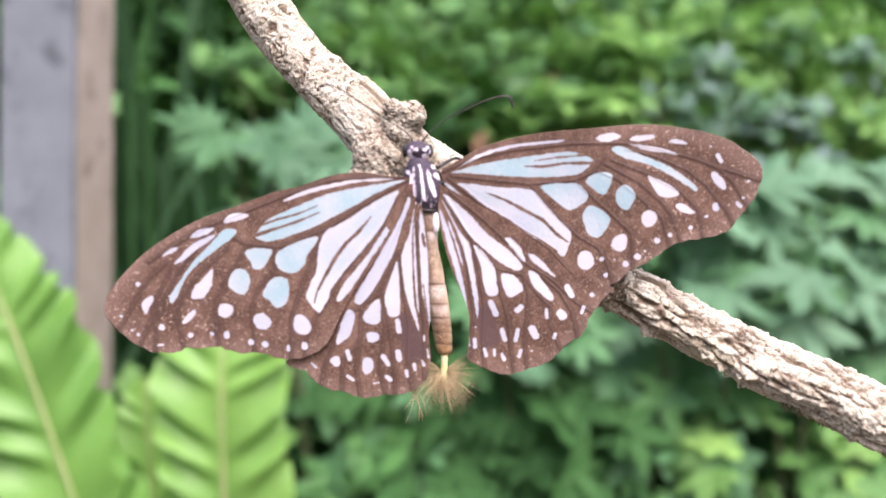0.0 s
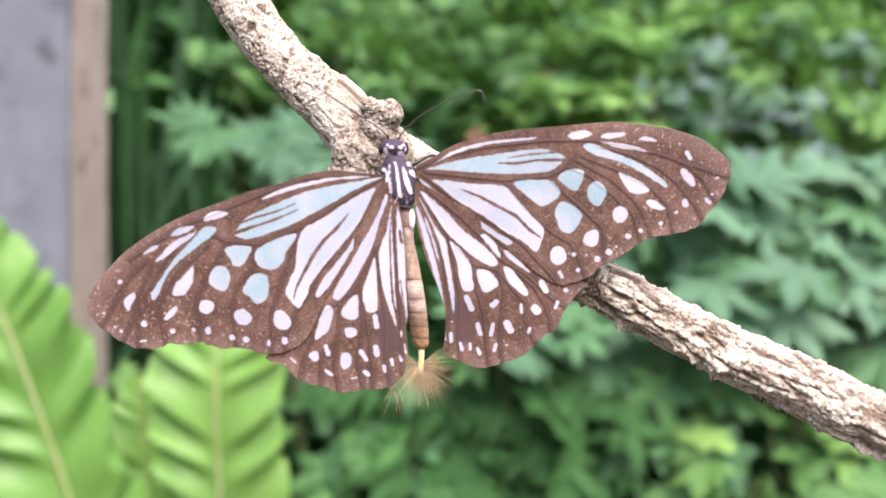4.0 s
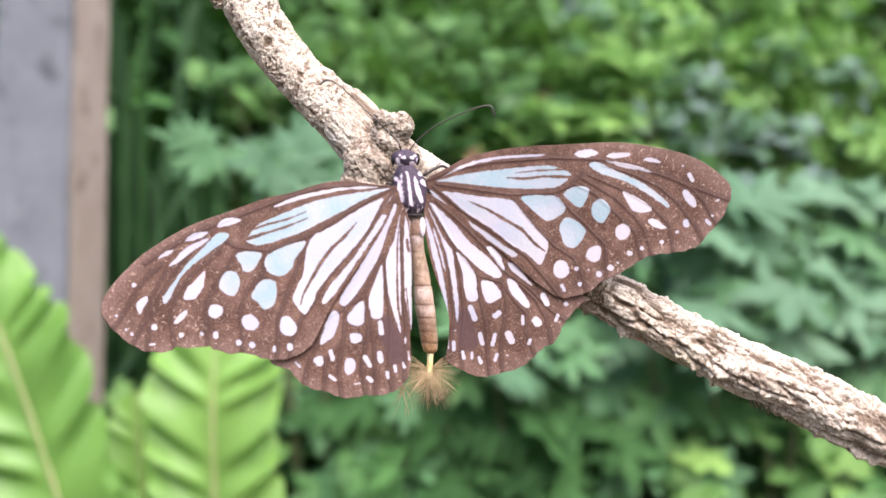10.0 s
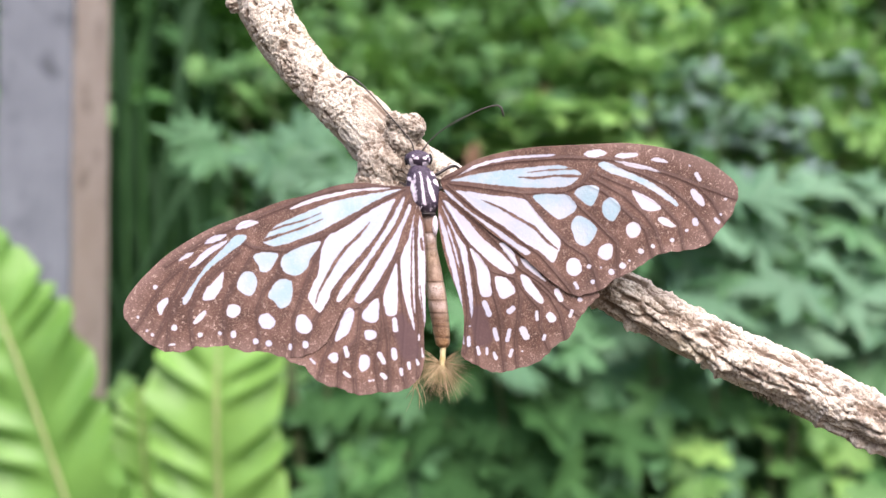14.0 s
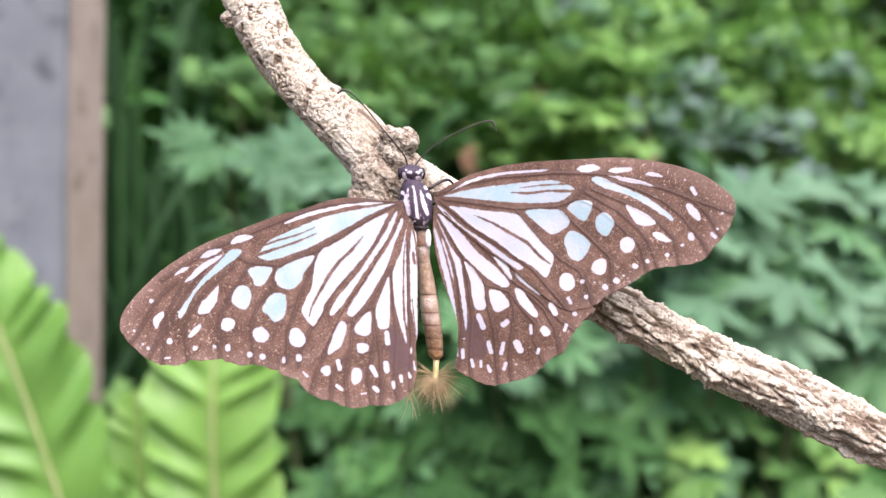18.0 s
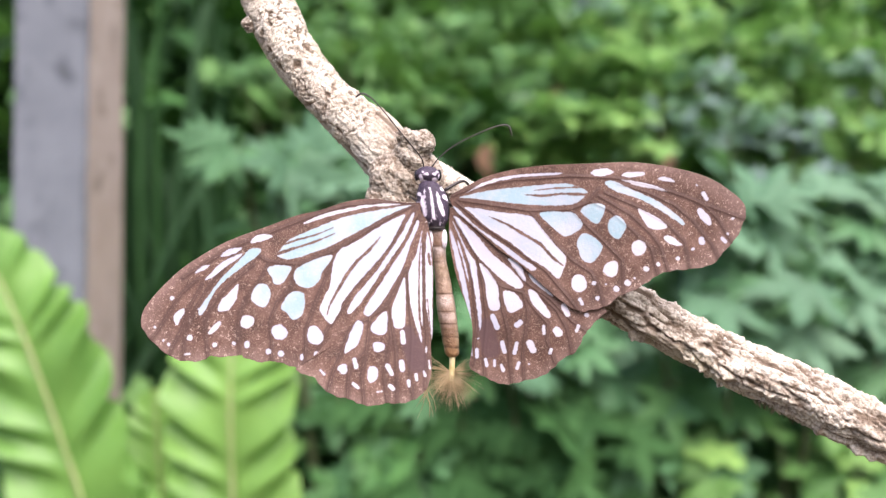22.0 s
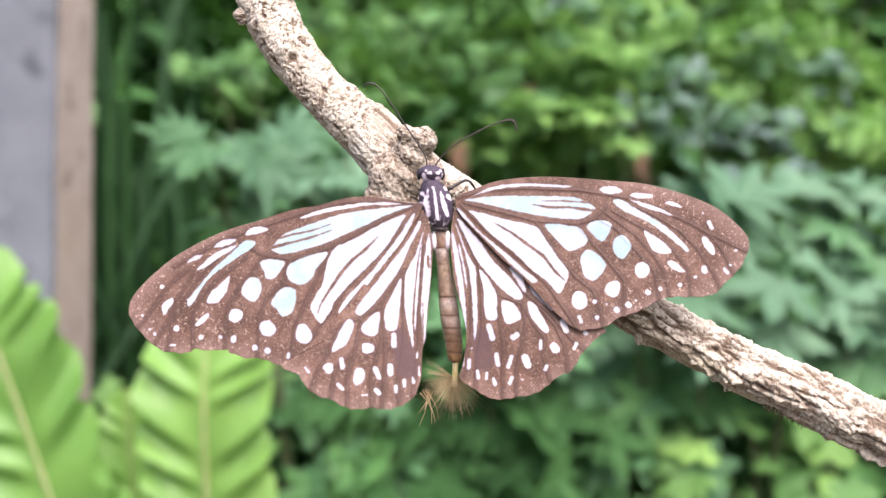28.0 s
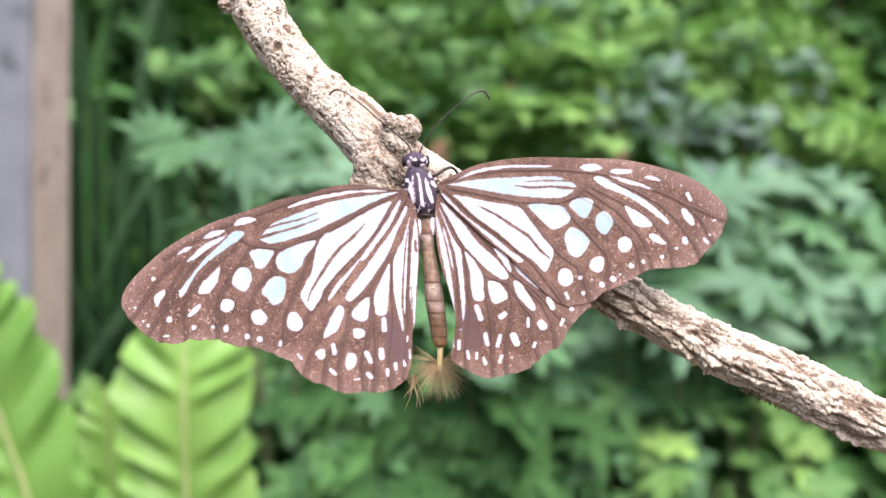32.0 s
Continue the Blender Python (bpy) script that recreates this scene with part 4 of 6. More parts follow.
def wing_mesh(name, outline, center, mirror, marks, patches, blues, lilac, darks, veins, scent, camber):
    """A thin scaly wing: fan of rings inside the outline, raised veins, and distances to its marks as attributes."""
    m, rings = 560, 140
    rim = spline(outline, m, True)
    k = np.arange(m)
    off = np.roll(rim, -2, axis=0) - np.roll(rim, 2, axis=0)
    off = np.c_[off[:, 1], -off[:, 0]] / (np.linalg.norm(off, axis=1)[:, None] + 1e-9)
    off *= np.sign(np.sum(off * (rim - np.array(center)), axis=1))[:, None]
    outer = np.clip((np.linalg.norm(rim, axis=1) - 17) / 4, 0, 1) * (rim[:, 1] < 4) * np.clip(0.3 - 3 * off[:, 1], 0, 1)
    rim = rim + off * (outer * (0.05 * np.sin(k * 0.42) + 0.02 * np.sin(k * 1.37 + 1) + 0.012 * np.sin(k * 2.9)))[:, None]
    c = np.array(center)
    s = np.linspace(0, 1, rings + 1)[1:] ** 0.8
    p = np.vstack([c[None], (c + s[:, None, None] * (rim - c)).reshape(-1, 2)])
    mark = np.minimum(capsule_distance(p, marks), patch_distance(p, patches + lilac, 0.04))
    bluish = patch_distance(p, blues, 0.04) if blues else np.full(len(p), 9.0)
    mark = np.minimum(mark, bluish)
    if darks:
        mark = np.maximum(mark, -capsule_distance(p, darks) - 0.02)
    tint = 0.4 * np.clip(0.2 - patch_distance(p, lilac), 0, 1) * np.clip(1.4 - p[:, 0] / 16, 0, 1) if lilac else np.zeros(len(p))
    vein = capsule_distance(p, [q for line in veins for q in chain(line)])
    edge = np.concatenate([[0], np.repeat(s, m)])
    out = np.clip((p[:, 0] ** 2 + p[:, 1] ** 2) ** 0.5 / 33.0, 0, 1)
    rise = 0.05 * np.exp(-(vein / 0.16) ** 2) + camber * (np.sin(p[:, 0] * 0.11) + 0.25 * np.sin(p[:, 0] * 0.5 + p[:, 1] * 0.35))
    top = np.c_[p[:, 0] * (-1 if mirror else 1), -rise, p[:, 1]] / 1000
    low = top + np.array([0, 0.00007, 0])
    faces, n = [], len(p)
    for j in range(m):
        k = (j + 1) % m
        faces.append((0, 1 + j, 1 + k))
        faces.append((n, n + 1 + k, n + 1 + j))
        last = 1 + (rings - 1) * m
        faces.append((last + j, n + last + j, n + last + k, last + k))
    for i in range(rings - 1):
        a, b = 1 + i * m, 1 + (i + 1) * m
        for j in range(m):
            k = (j + 1) % m
            faces.append((a + j, b + j, b + k, a + k))
            faces.append((n + a + k, n + b + k, n + b + j, n + a + j))
    if not mirror:
        faces = [f[::-1] for f in faces]
    me = mesh_of(name, np.vstack([top, low]), faces, WING)
    tide = np.clip((edge - 0.8) * 5, 0, 1) * np.clip((out - 0.45) * 4, 0, 1)
    for key, v in (("mark", mark), ("blue", np.maximum(np.clip(0.5 - bluish * 3, 0, 1), tint)), ("vein", np.abs(vein)), ("edge", tide), ("fleck", np.clip((out - 0.35) * 2.2, 0.15, 1)),
                   ("scent", capsule_distance(p, scent) if scent else np.full(n, 9.0))):
        floats(me, key, np.concatenate([v, v]))
    return me


ROOT = (-0.0018, 0.1010, 1.2558)


def loft(name, rings, material, sides=28):
    """A body of oval cross-sections: rows of x, y, z, half-width, half-depth (millimetres from the root)."""
    rows = spline(rings, 64)
    verts, faces = [], []
    for x, y, z, a, b in rows:
        for j in range(sides):
            t = 2 * math.pi * j / sides
            verts.append(((x + a * math.sin(t)) / 1000, (y - b * math.cos(t)) / 1000, z / 1000))
    for i in range(len(rows) - 1):
        for j in range(sides):
            k = (j + 1) % sides
            faces.append((i * sides + j, i * sides + k, (i + 1) * sides + k, (i + 1) * sides + j))
    faces += [tuple(range(sides)), tuple((len(rows) - 1) * sides + j for j in range(sides - 1, -1, -1))]
    return mesh_of(name, verts, faces, material), np.array(verts) * 1000, np.repeat(np.linspace(0, 1, len(rows)), sides)


def build_butterfly():
    bug = new("butterfly")
    bug.location = ROOT
    tagged(bug, "brown butterfly with pale blue-white spotted wings spread open on the twig", "butterfly")
    wings = {}
    for side, mirror in (("left", True), ("right", False)):
        fore = wing_mesh("forewing", *((LEFT_FORE_EDGE, (16.0, -6.0), True, LEFT_FORE_DOTS, LEFT_FORE_COSTA + LEFT_FORE_SPOTS, LEFT_FORE_BLUE, LEFT_FORE_STREAKS, LEFT_FORE_DARK, LEFT_FORE_VEINS) if mirror else
                                     (RIGHT_FORE_EDGE, (16.0, -6.0), False, RIGHT_FORE_DOTS, RIGHT_FORE_COSTA + RIGHT_FORE_SPOTS, RIGHT_FORE_BLUE, RIGHT_FORE_STREAKS, RIGHT_FORE_DARK, RIGHT_FORE_VEINS)), [], 0.3)
        hind = wing_mesh("hindwing", *((LEFT_HIND_EDGE, (3.0, -13.0), True, LEFT_HIND_DOTS, LEFT_HIND_SPOTS + LEFT_HIND_STREAKS, [], [], LEFT_HIND_DARK, LEFT_HIND_VEINS, LEFT_HIND_SCENT) if mirror else
                                     (RIGHT_HIND_EDGE, (4.0, -13.0), False, RIGHT_HIND_DOTS, RIGHT_HIND_SPOTS + RIGHT_HIND_STREAKS, [], [], RIGHT_HIND_DARK, RIGHT_HIND_VEINS, RIGHT_HIND_SCENT)), 0.3)
        wings[side + " hind"] = part("hindwing", hind, bug, "brown scalloped hindwing with white streaks and dots")
        wings[side + " fore"] = part("forewing", fore, bug, "brown forewing with pale blue patches and white spots")
    # thorax, striped black and white
    me, v, _ = loft("thorax", [(-0.75, 0.1, 4.3, 0.6, 0.8), (-0.7, 0, 3.9, 1.15, 1.3), (-0.45, 0, 2.8, 1.75, 1.6), (-0.25, 0, 1.2, 1.95, 1.7), (-0.05, 0.1, -0.3, 1.7, 1.6), (0.1, 0.3, -1.1, 1.2, 1.3), (0.15, 0.4, -1.6, 0.8, 0.9)], THORAX)
    floats(me, "mark", capsule_distance(v[:, [0, 2]], THORAX_STRIPES))
    part("thorax", me, bug, "furry black thorax with white stripes")
    rng = random.Random(21)
    for name, mat, count in (("pale_fur", TUFT, 70), ("dark_fur", BLACK, 60)):
        hairs = []
        for _ in range(count):
            z, a = rng.uniform(-1.0, 4.0), rng.uniform(-1.5, 1.5)
            w = 1.6 - 0.06 * (z - 1) ** 2
            o = np.array([-0.3 + w * math.sin(a), -w * math.cos(a), z])
            d = np.array([math.sin(a) * 0.7, -math.cos(a) * 0.4, rng.uniform(-1.0, -0.3)]) * rng.uniform(0.25, 0.6)
            hairs.append(sweep(np.array([o, o + d * 0.6, o + d]) / 1000, [0.000025, 0.00002, 0.000006], 3, False))
        part(name, mesh_of(name, *gather(hairs), mat), bug, "short thorax fur")
    me, v, _ = loft("head", [(-0.9, 0, 6.05, 0.35, 0.4), (-0.88, -0.1, 5.75, 1.1, 0.9), (-0.85, -0.2, 5.1, 1.45, 1.15), (-0.8, -0.1, 4.5, 1.25, 1.05), (-0.78, 0, 4.1, 0.8, 0.8)], THORAX)
    floats(me, "mark", capsule_distance(v[:, [0, 2]], HEAD_DOTS))
    part("head", me, bug, "black head dotted white")
    for sx in (-1, 1):
        part("eye", mesh_of("eye", *ball((-0.00085 + sx * 0.00138, 0.0003, 0.0050), (0.0003, 0.0006, 0.0007)), EYE), bug, "glossy black eye")
    # abdomen
    me, v, along = loft("abdomen", [(0.2, 0.4, -1.5, 0.95, 0.9), (0.3, 0.45, -2.8, 1.05, 1.05), (0.55, 0.65, -5.2, 0.82, 0.9), (0.95, 0.9, -8.0, 0.98, 1.0), (1.35, 1.3, -11.45, 1.17, 1.15), (1.75, 1.75, -14.3, 1.09, 1.1), (1.95, 2.0, -16.07, 0.99, 1.0), (2.05, 2.1, -17.05, 0.84, 0.85), (2.08, 2.2, -17.45, 0.45, 0.5)], ABDOMEN)
    joints = np.array([-3.7, -5.6, -9.6, -11.8, -13.3, -14.1, -14.9, -16.2])
    away = np.min(np.abs(v[:, 2][:, None] - joints - 0.12 * np.cos(v[:, 0] - 1.2)[:, None]), axis=1)
    floats(me, "along", np.clip((-v[:, 2] - 1.5) / 16.1, 0, 1))
    floats(me, "joint", away)
    edges = np.concatenate([[0.0], joints, [-18.5]])
    which = np.clip(np.searchsorted(-edges, -v[:, 2]) - 1, 0, len(edges) - 2)
    floats(me, "segment", (edges[which] - v[:, 2]) / (edges[which] - edges[which + 1]))
    floats(me, "flank", np.clip(np.abs(v[:, 0] - np.interp(-v[:, 2], [2, 8, 17.6], [0.2, 0.95, 2.08])) - 0.55, 0, 1))
    co = np.zeros(len(me.vertices) * 3)
    me.vertices.foreach_get("co", co)
    co = co.reshape(-1, 3)
    mid = np.c_[np.interp(-v[:, 2], [2, 8, 17.6], [0.2, 0.95, 2.08]), np.interp(-v[:, 2], [2, 8, 17.6], [0.45, 0.9, 2.2]), v[:, 2]] / 1000
    co = mid + (co - mid) * (1 - 0.05 * np.exp(-(away / 0.16) ** 2))[:, None]
    me.vertices.foreach_set("co", co.ravel())
    me.update()
    part("abdomen", me, bug, "tan segmented abdomen")
    me, v, _ = loft("collar", [(0.1, 0.1, -1.25, 0.95, 1.0), (0.15, 0.05, -1.5, 1.12, 1.2), (0.2, 0.2, -1.75, 0.95, 1.0)], BLACK)
    part("collar", me, bug, "narrow black collar")
    for sx in (-1, 1):
        part("side_tuft", mesh_of("side_tuft", *ball(((0.3 + sx * 0.82) / 1000, 0.0, -0.0028), (0.0004, 0.0007, 0.0012)), TUFT), bug, "white side tuft")
    # hair pencil at the tail
    rng = random.Random(3)
    part("tail_stalk", mesh_of("tail_stalk", *sweep(np.array([(2.08, 2.1, -17.25), (2.05, 2.2, -18.4), (1.95, 2.2, -20.0), (1.93, 2.2, -20.4)]) / 1000, [0.0004, 0.00034, 0.00045, 0.00025], 12), PENCIL), bug, "pale yellow stalk")
    hairs = []
    for i in range(620):
        a = rng.uniform(-2.3, 2.3) if rng.random() < 0.75 else rng.uniform(-1.0, 1.0)
        tilt = rng.gauss(0, 0.45)
        d = np.array([math.sin(a) * math.cos(tilt), math.sin(tilt), -math.cos(a) * math.cos(tilt)])
        o = np.array([1.94, 2.2, -19.4])
        ln = rng.uniform(2.4, 5.2) * (1.0 if abs(a) < 1.3 else 0.85)
        k = np.array([0, 0, -1]) * 0.12 * ln
        wide = 0.36 if i % 14 else 1.0
        hairs.append(sweep(np.array([o, o + d * ln * 0.5, o + d * ln + k * 0.5]) / 1000, [0.00003 * wide, 0.000026 * wide, 0.00001 * wide], 3, False))
    part("hair_pencil", mesh_of("hair_pencil", *gather(hairs), HAIR), bug, "fanned tan tail hairs")
    hairs = []
    for i in range(9):
        o = np.array([rng.uniform(-2.6, -0.6), 2.4, rng.uniform(-20.6, -21.4)])
        d = np.array([rng.uniform(-0.7, 0.75), 0.1, -1]) * rng.uniform(1.8, 4.4)
        hairs.append(sweep(spline([o, o + d * 0.5 + (0.3, 0, 0), o + d], 8) / 1000, np.linspace(0.00005, 0.00002, 8), 5))
    part("loose_hairs", mesh_of("loose_hairs", *gather(hairs), HAIR), bug, "loose pale tail hairs")
    # antennae: local origin at the scape
    feelers = []
    for pts, o in ((FEELER_LEFT, (-1.3, -0.5, 5.9)), (FEELER_RIGHT, (-0.35, -0.5, 5.9))):
        q = spline(np.array(pts), 40) / 1000
        r = np.interp(np.linspace(0, 1, 40), [0, 0.1, 0.6, 0.85, 1], [0.0001, 0.000075, 0.000078, 0.00013, 0.00008])
        ob = part("antenna", mesh_of("antenna", *sweep(q, r, 8), BLACK), bug, "thin black clubbed antenna")
        ob.location = np.array(o) / 1000
        feelers.append(ob)
    # legs gripping the bark
    for pts in ([(1.2, 0.9, 3.2), (3.4, 1.6, 4.4), (4.6, 3.2, 3.5), (5.2, 4.8, 3.0)], [(-1.7, 1.2, 2.6), (-2.2, 2.8, 2.9), (-2.6, 5.4, 2.6)], [(1.0, 1.0, 1.5), (3.2, 3.0, 1.8), (4.6, 5.6, 1.2)], [(-1.6, 1.0, 1.5), (-2.8, 3.6, 2.4), (-3.4, 6.4, 2.8)]):
        part("leg", mesh_of("leg", *sweep(spline(np.array(pts), 14) / 1000, np.linspace(0.00022, 0.0001, 14), 8), BLACK), bug, "thin dark leg")
    return bug, wings, feelers


BUG, WINGS, FEELERS = build_butterfly()


# ---------------------------------------------------------------- plants
def blade(length, width, fold=0.15, droop=0.3, steps=6, tip=1.0):
    """One leaf lying along +y, its face up: vertices and faces."""
    verts, faces = [], []
    for i in range(steps + 1):
        u = i / steps
        w = width * 0.5 * (math.sin(math.pi * min(1, u * 0.97 + 0.03)) ** 0.75) * (1 - 0.35 * u * tip)
        z = -droop * length * u * u
        for s in (-1, 0, 1):
            verts.append((s * w, length * u * (1 - 0.12 * droop * u), z + abs(s) * fold * w))
    for i in range(steps):
        for j in (0, 1):
            a = i * 3 + j
            faces.append((a, a + 1, a + 4, a + 3))
    return np.array(verts), faces


def placed(shape, origin, yaw, pitch, roll, size=1.0):
    m = np.array(Euler((pitch, roll, yaw), "XYZ").to_matrix())
    return shape[0] * size @ m.T + np.asarray(origin), shape[1]


def quilted_frond(spine, width, lobes, seed):
    """A long undivided fern frond along a spine, its margin lobed and its blade quilted between the side veins."""
    rng = random.Random(seed)
    n, m = 260, 22
    p = spline(spine, n)
    tan = np.gradient(p, axis=0)
    tan /= np.linalg.norm(tan, axis=1)[:, None]
    face = np.array([0.12, -1.0, 0.25])
    verts, faces = [], []
    ph = rng.random()
    for i in range(n):
        u = i / (n - 1)
        side = np.cross(tan[i], face)
        side /= np.linalg.norm(side)
        out = np.cross(side, tan[i])
        w = width * min(1, (u * 2.2 + 0.08)) * (1 - max(0, (u - 0.6) / 0.4) ** 1.5) ** 0.75
        for j in range(-m, m + 1):
            v = j / m
            wave = lobes * (u - 0.03 * abs(v)) + ph + (0.5 if v < 0 else 0) + 0.35 * math.sin(17 * u + seed + (1 if v < 0 else 0)) + 0.25 * math.sin(41 * u + 2 * seed)
            lob = math.cos(2 * math.pi * wave)
            saw = 1 - (wave + 0.69) % 1.0
            saw = saw if saw < 0.62 else 0.62 * (1 - saw) / 0.38
            deep = 0.17 + 0.12 * noise.noise((round(wave) * 3.7, 2.0 if v < 0 else 5.0, seed))
            reach = 1 - deep * (0.5 - 0.5 * lob) ** 3.5 * abs(v) ** 2.2 + 0.05 * math.sin(31 * u + (2 if v < 0 else 0)) * abs(v)
            rise = ((0.95 - 0.6 * u ** 6) * (saw - 0.31) + 0.03 * math.sin(4 * math.pi * wave + 1.0 + 5 * u)) * (abs(v) ** 1.3 * (1.25 - 0.45 * abs(v))) + 0.28 * abs(v) - 0.34 * v * v + 0.06 * math.sin(7 * u + 2 * v + seed)
            up = 0.45 * abs(v) * w
            verts.append(p[i] + side * v * w * reach + out * rise * w + tan[i] * up)
    k = 2 * m + 1
    for i in range(n - 1):
        for j in range(k - 1):
            faces.append((i * k + j, i * k + j + 1, (i + 1) * k + j + 1, (i + 1) * k + j))
    rib = sweep(p + np.array([0, -0.001, 0]), np.linspace(0.0026, 0.0008, n), 8)
    return (verts, faces), rib


def build_nest_fern():
    fern = new("birds_nest_fern")
    fern.location = (-0.15, 0.72, 0)
    tagged(fern, "bright green fern with broad quilted upright fronds beside the post", "fern")
    o = np.array(fern.location)
    spines = [
        ([(-0.16, 0.71, 0.02), (-0.22, 0.67, 0.55), (-0.243, 0.645, 0.95), (-0.27, 0.63, 1.06), (-0.303, 0.62, 1.17), (-0.328, 0.62, 1.23), (-0.352, 0.62, 1.275)], 0.049, 14.0, 1),
        ([(-0.15, 0.71, 0.02), (-0.16, 0.69, 0.5), (-0.163, 0.665, 0.9), (-0.166, 0.65, 1.06), (-0.165, 0.64, 1.15), (-0.162, 0.65, 1.215), (-0.16, 0.66, 1.252)], 0.05, 12.5, 2),
        ([(-0.17, 0.73, 0.02), (-0.26, 0.70, 0.5), (-0.33, 0.66, 0.9), (-0.37, 0.63, 1.04), (-0.40, 0.61, 1.1)], 0.055, 11, 3),
        ([(-0.15, 0.72, 0.02), (-0.19, 0.70, 0.5), (-0.225, 0.70, 0.95), (-0.238, 0.70, 1.06), (-0.243, 0.70, 1.14)], 0.045, 13, 4),
        ([(-0.14, 0.72, 0.02), (-0.10, 0.70, 0.5), (-0.07, 0.68, 0.85), (-0.04, 0.67, 1.0)], 0.05, 13, 5)]
    for sp, w, lob, seed in spines:
        leaf, rib = quilted_frond(np.array(sp) - o, w, lob, seed)
        f = part("frond", mesh_of("frond", *leaf, FROND), fern, "bright green quilted frond")
        part("midrib", mesh_of("midrib", *rib, RIB), f, "pale straw-coloured midrib")


build_nest_fern()


def lacy_frond(length, width, pairs, seed, teeth=5):
    """A feathery frond along +y, widest near its foot: a rachis, and pairs of pointed pinnae, each cut into lobes."""
    rng = random.Random(seed)
    pinnae = []
    for i in range(pairs):
        u = (i + 0.3) / pairs
        ln = width * 0.62 * (1 - u) ** 0.75 * (0.72 + 0.28 * min(1, u * 5)) * rng.uniform(0.88, 1.12)
        for s in (-1, 1):
            pieces = []
            yaw = -s * radians(58 - 22 * u + rng.uniform(-7, 7))
            o = np.array([0, length * u, -0.18 * length * u * u])
            d = np.array([-math.sin(yaw), math.cos(yaw), 0])
            dip = rng.uniform(0.08, 0.3)
            for k in range(teeth):
                q = (k + 0.35) / teeth
                lob = ln * 0.42 * (1 - 0.75 * q) * rng.uniform(0.8, 1.2)
                c = o + d * ln * q + np.array([0, 0, -dip * ln * q * q])
                for e in (-1, 1):
                    pieces.append(placed(blade(lob, lob * 0.5, 0.2, 0.25, 3), c, yaw + e * radians(42), rng.uniform(-0.35, 0.15), 0))
            pieces.append(placed(blade(ln * 1.1, ln * 0.26, 0.15, dip, 4), o, yaw, 0, 0))
            pinnae.append(gather(pieces))
    us = np.linspace(0, 0.95, 10)
    rachis = sweep(np.c_[0 * us, length * us, -0.18 * length * us * us], np.linspace(0.0016, 0.0006, 10), 6)
    tip = placed(blade(length * 0.25, width * 0.1, 0.15, 0.2, 4), np.array([0, length * 0.93, -0.18 * length * 0.87]), 0, -0.2, 0)
    return gather([rachis, tip]), pinnae


def build_lacy_fern(place, tips, label, seed, material):
    """A clump of lacy fronds: each arches from the root to its own end."""
    clump = new("lacy_fern")
    clump.location = place
    tagged(clump, label, "fern", "lacy ferns")
    rng = random.Random(seed)
    for (x, y, z), length, width, heading, tilt, roll in tips:
        a = np.array((x, y, z)) - place
        turn = (a, radians(heading), radians(tilt), radians(roll))
        core, pinnae = lacy_frond(length, width, 8, rng.random())
        fr = part("frond", mesh_of("frond", *placed((np.array(core[0]), core[1]), *turn), material), clump, "cut fern frond")
        for v, f in pinnae:
            part("pinna", mesh_of("pinna", *placed((np.array(v), f), *turn), material), fr)
        path = spline([(0, 0, 0.0), (a[0] * 0.25, a[1] * 0.25, a[2] * 0.55), (a[0] * 0.7, a[1] * 0.7, a[2] * 0.93), a], 14)
        part("stalk", mesh_of("stalk", *sweep(path, np.linspace(0.004, 0.0016, 14), 6), STEM), fr, "thin green-brown stalk")


PALE = "pale bluish-green lacy fern fronds among the undergrowth"
build_lacy_fern((-0.02, 1.0, 0), [((-0.10, 0.92, 1.345), 0.16, 0.12, 92, 14, -48), ((-0.06, 0.92, 1.30), 0.17, 0.12, 96, 2, -42)], PALE, 31, MIDFERN)
build_lacy_fern((0.12, 0.98, 0), [
    ((0.045, 0.80, 1.155), 0.09, 0.09, -70, -18, 42), ((0.09, 0.84, 1.16), 0.11, 0.09, -60, -12, 40), ((0.13, 0.88, 1.17), 0.12, 0.09, -95, 4, 40)], PALE, 33, FERN)
# low fronds, darkened by leaf colour in place of shade
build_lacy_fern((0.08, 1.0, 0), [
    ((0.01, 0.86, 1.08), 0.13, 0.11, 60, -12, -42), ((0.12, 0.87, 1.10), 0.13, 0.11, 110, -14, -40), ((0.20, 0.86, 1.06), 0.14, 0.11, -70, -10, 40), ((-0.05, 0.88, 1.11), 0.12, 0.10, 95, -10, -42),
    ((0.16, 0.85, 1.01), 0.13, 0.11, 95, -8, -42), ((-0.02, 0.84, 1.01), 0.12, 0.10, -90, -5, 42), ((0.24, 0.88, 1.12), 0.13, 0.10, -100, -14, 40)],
    "cut-leaved fern fronds low in the undergrowth, shade put into their dark green", 34, SHADEFERN)
build_lacy_fern((-0.06, 0.99, 0), [((-0.03, 0.85, 1.05), 0.13, 0.11, 75, -14, -40), ((-0.1, 0.86, 1.04), 0.12, 0.1, -75, -10, 42)],
    "mid-green cut-leaved fern fronds beside the quilted fern", 35, DEEP)


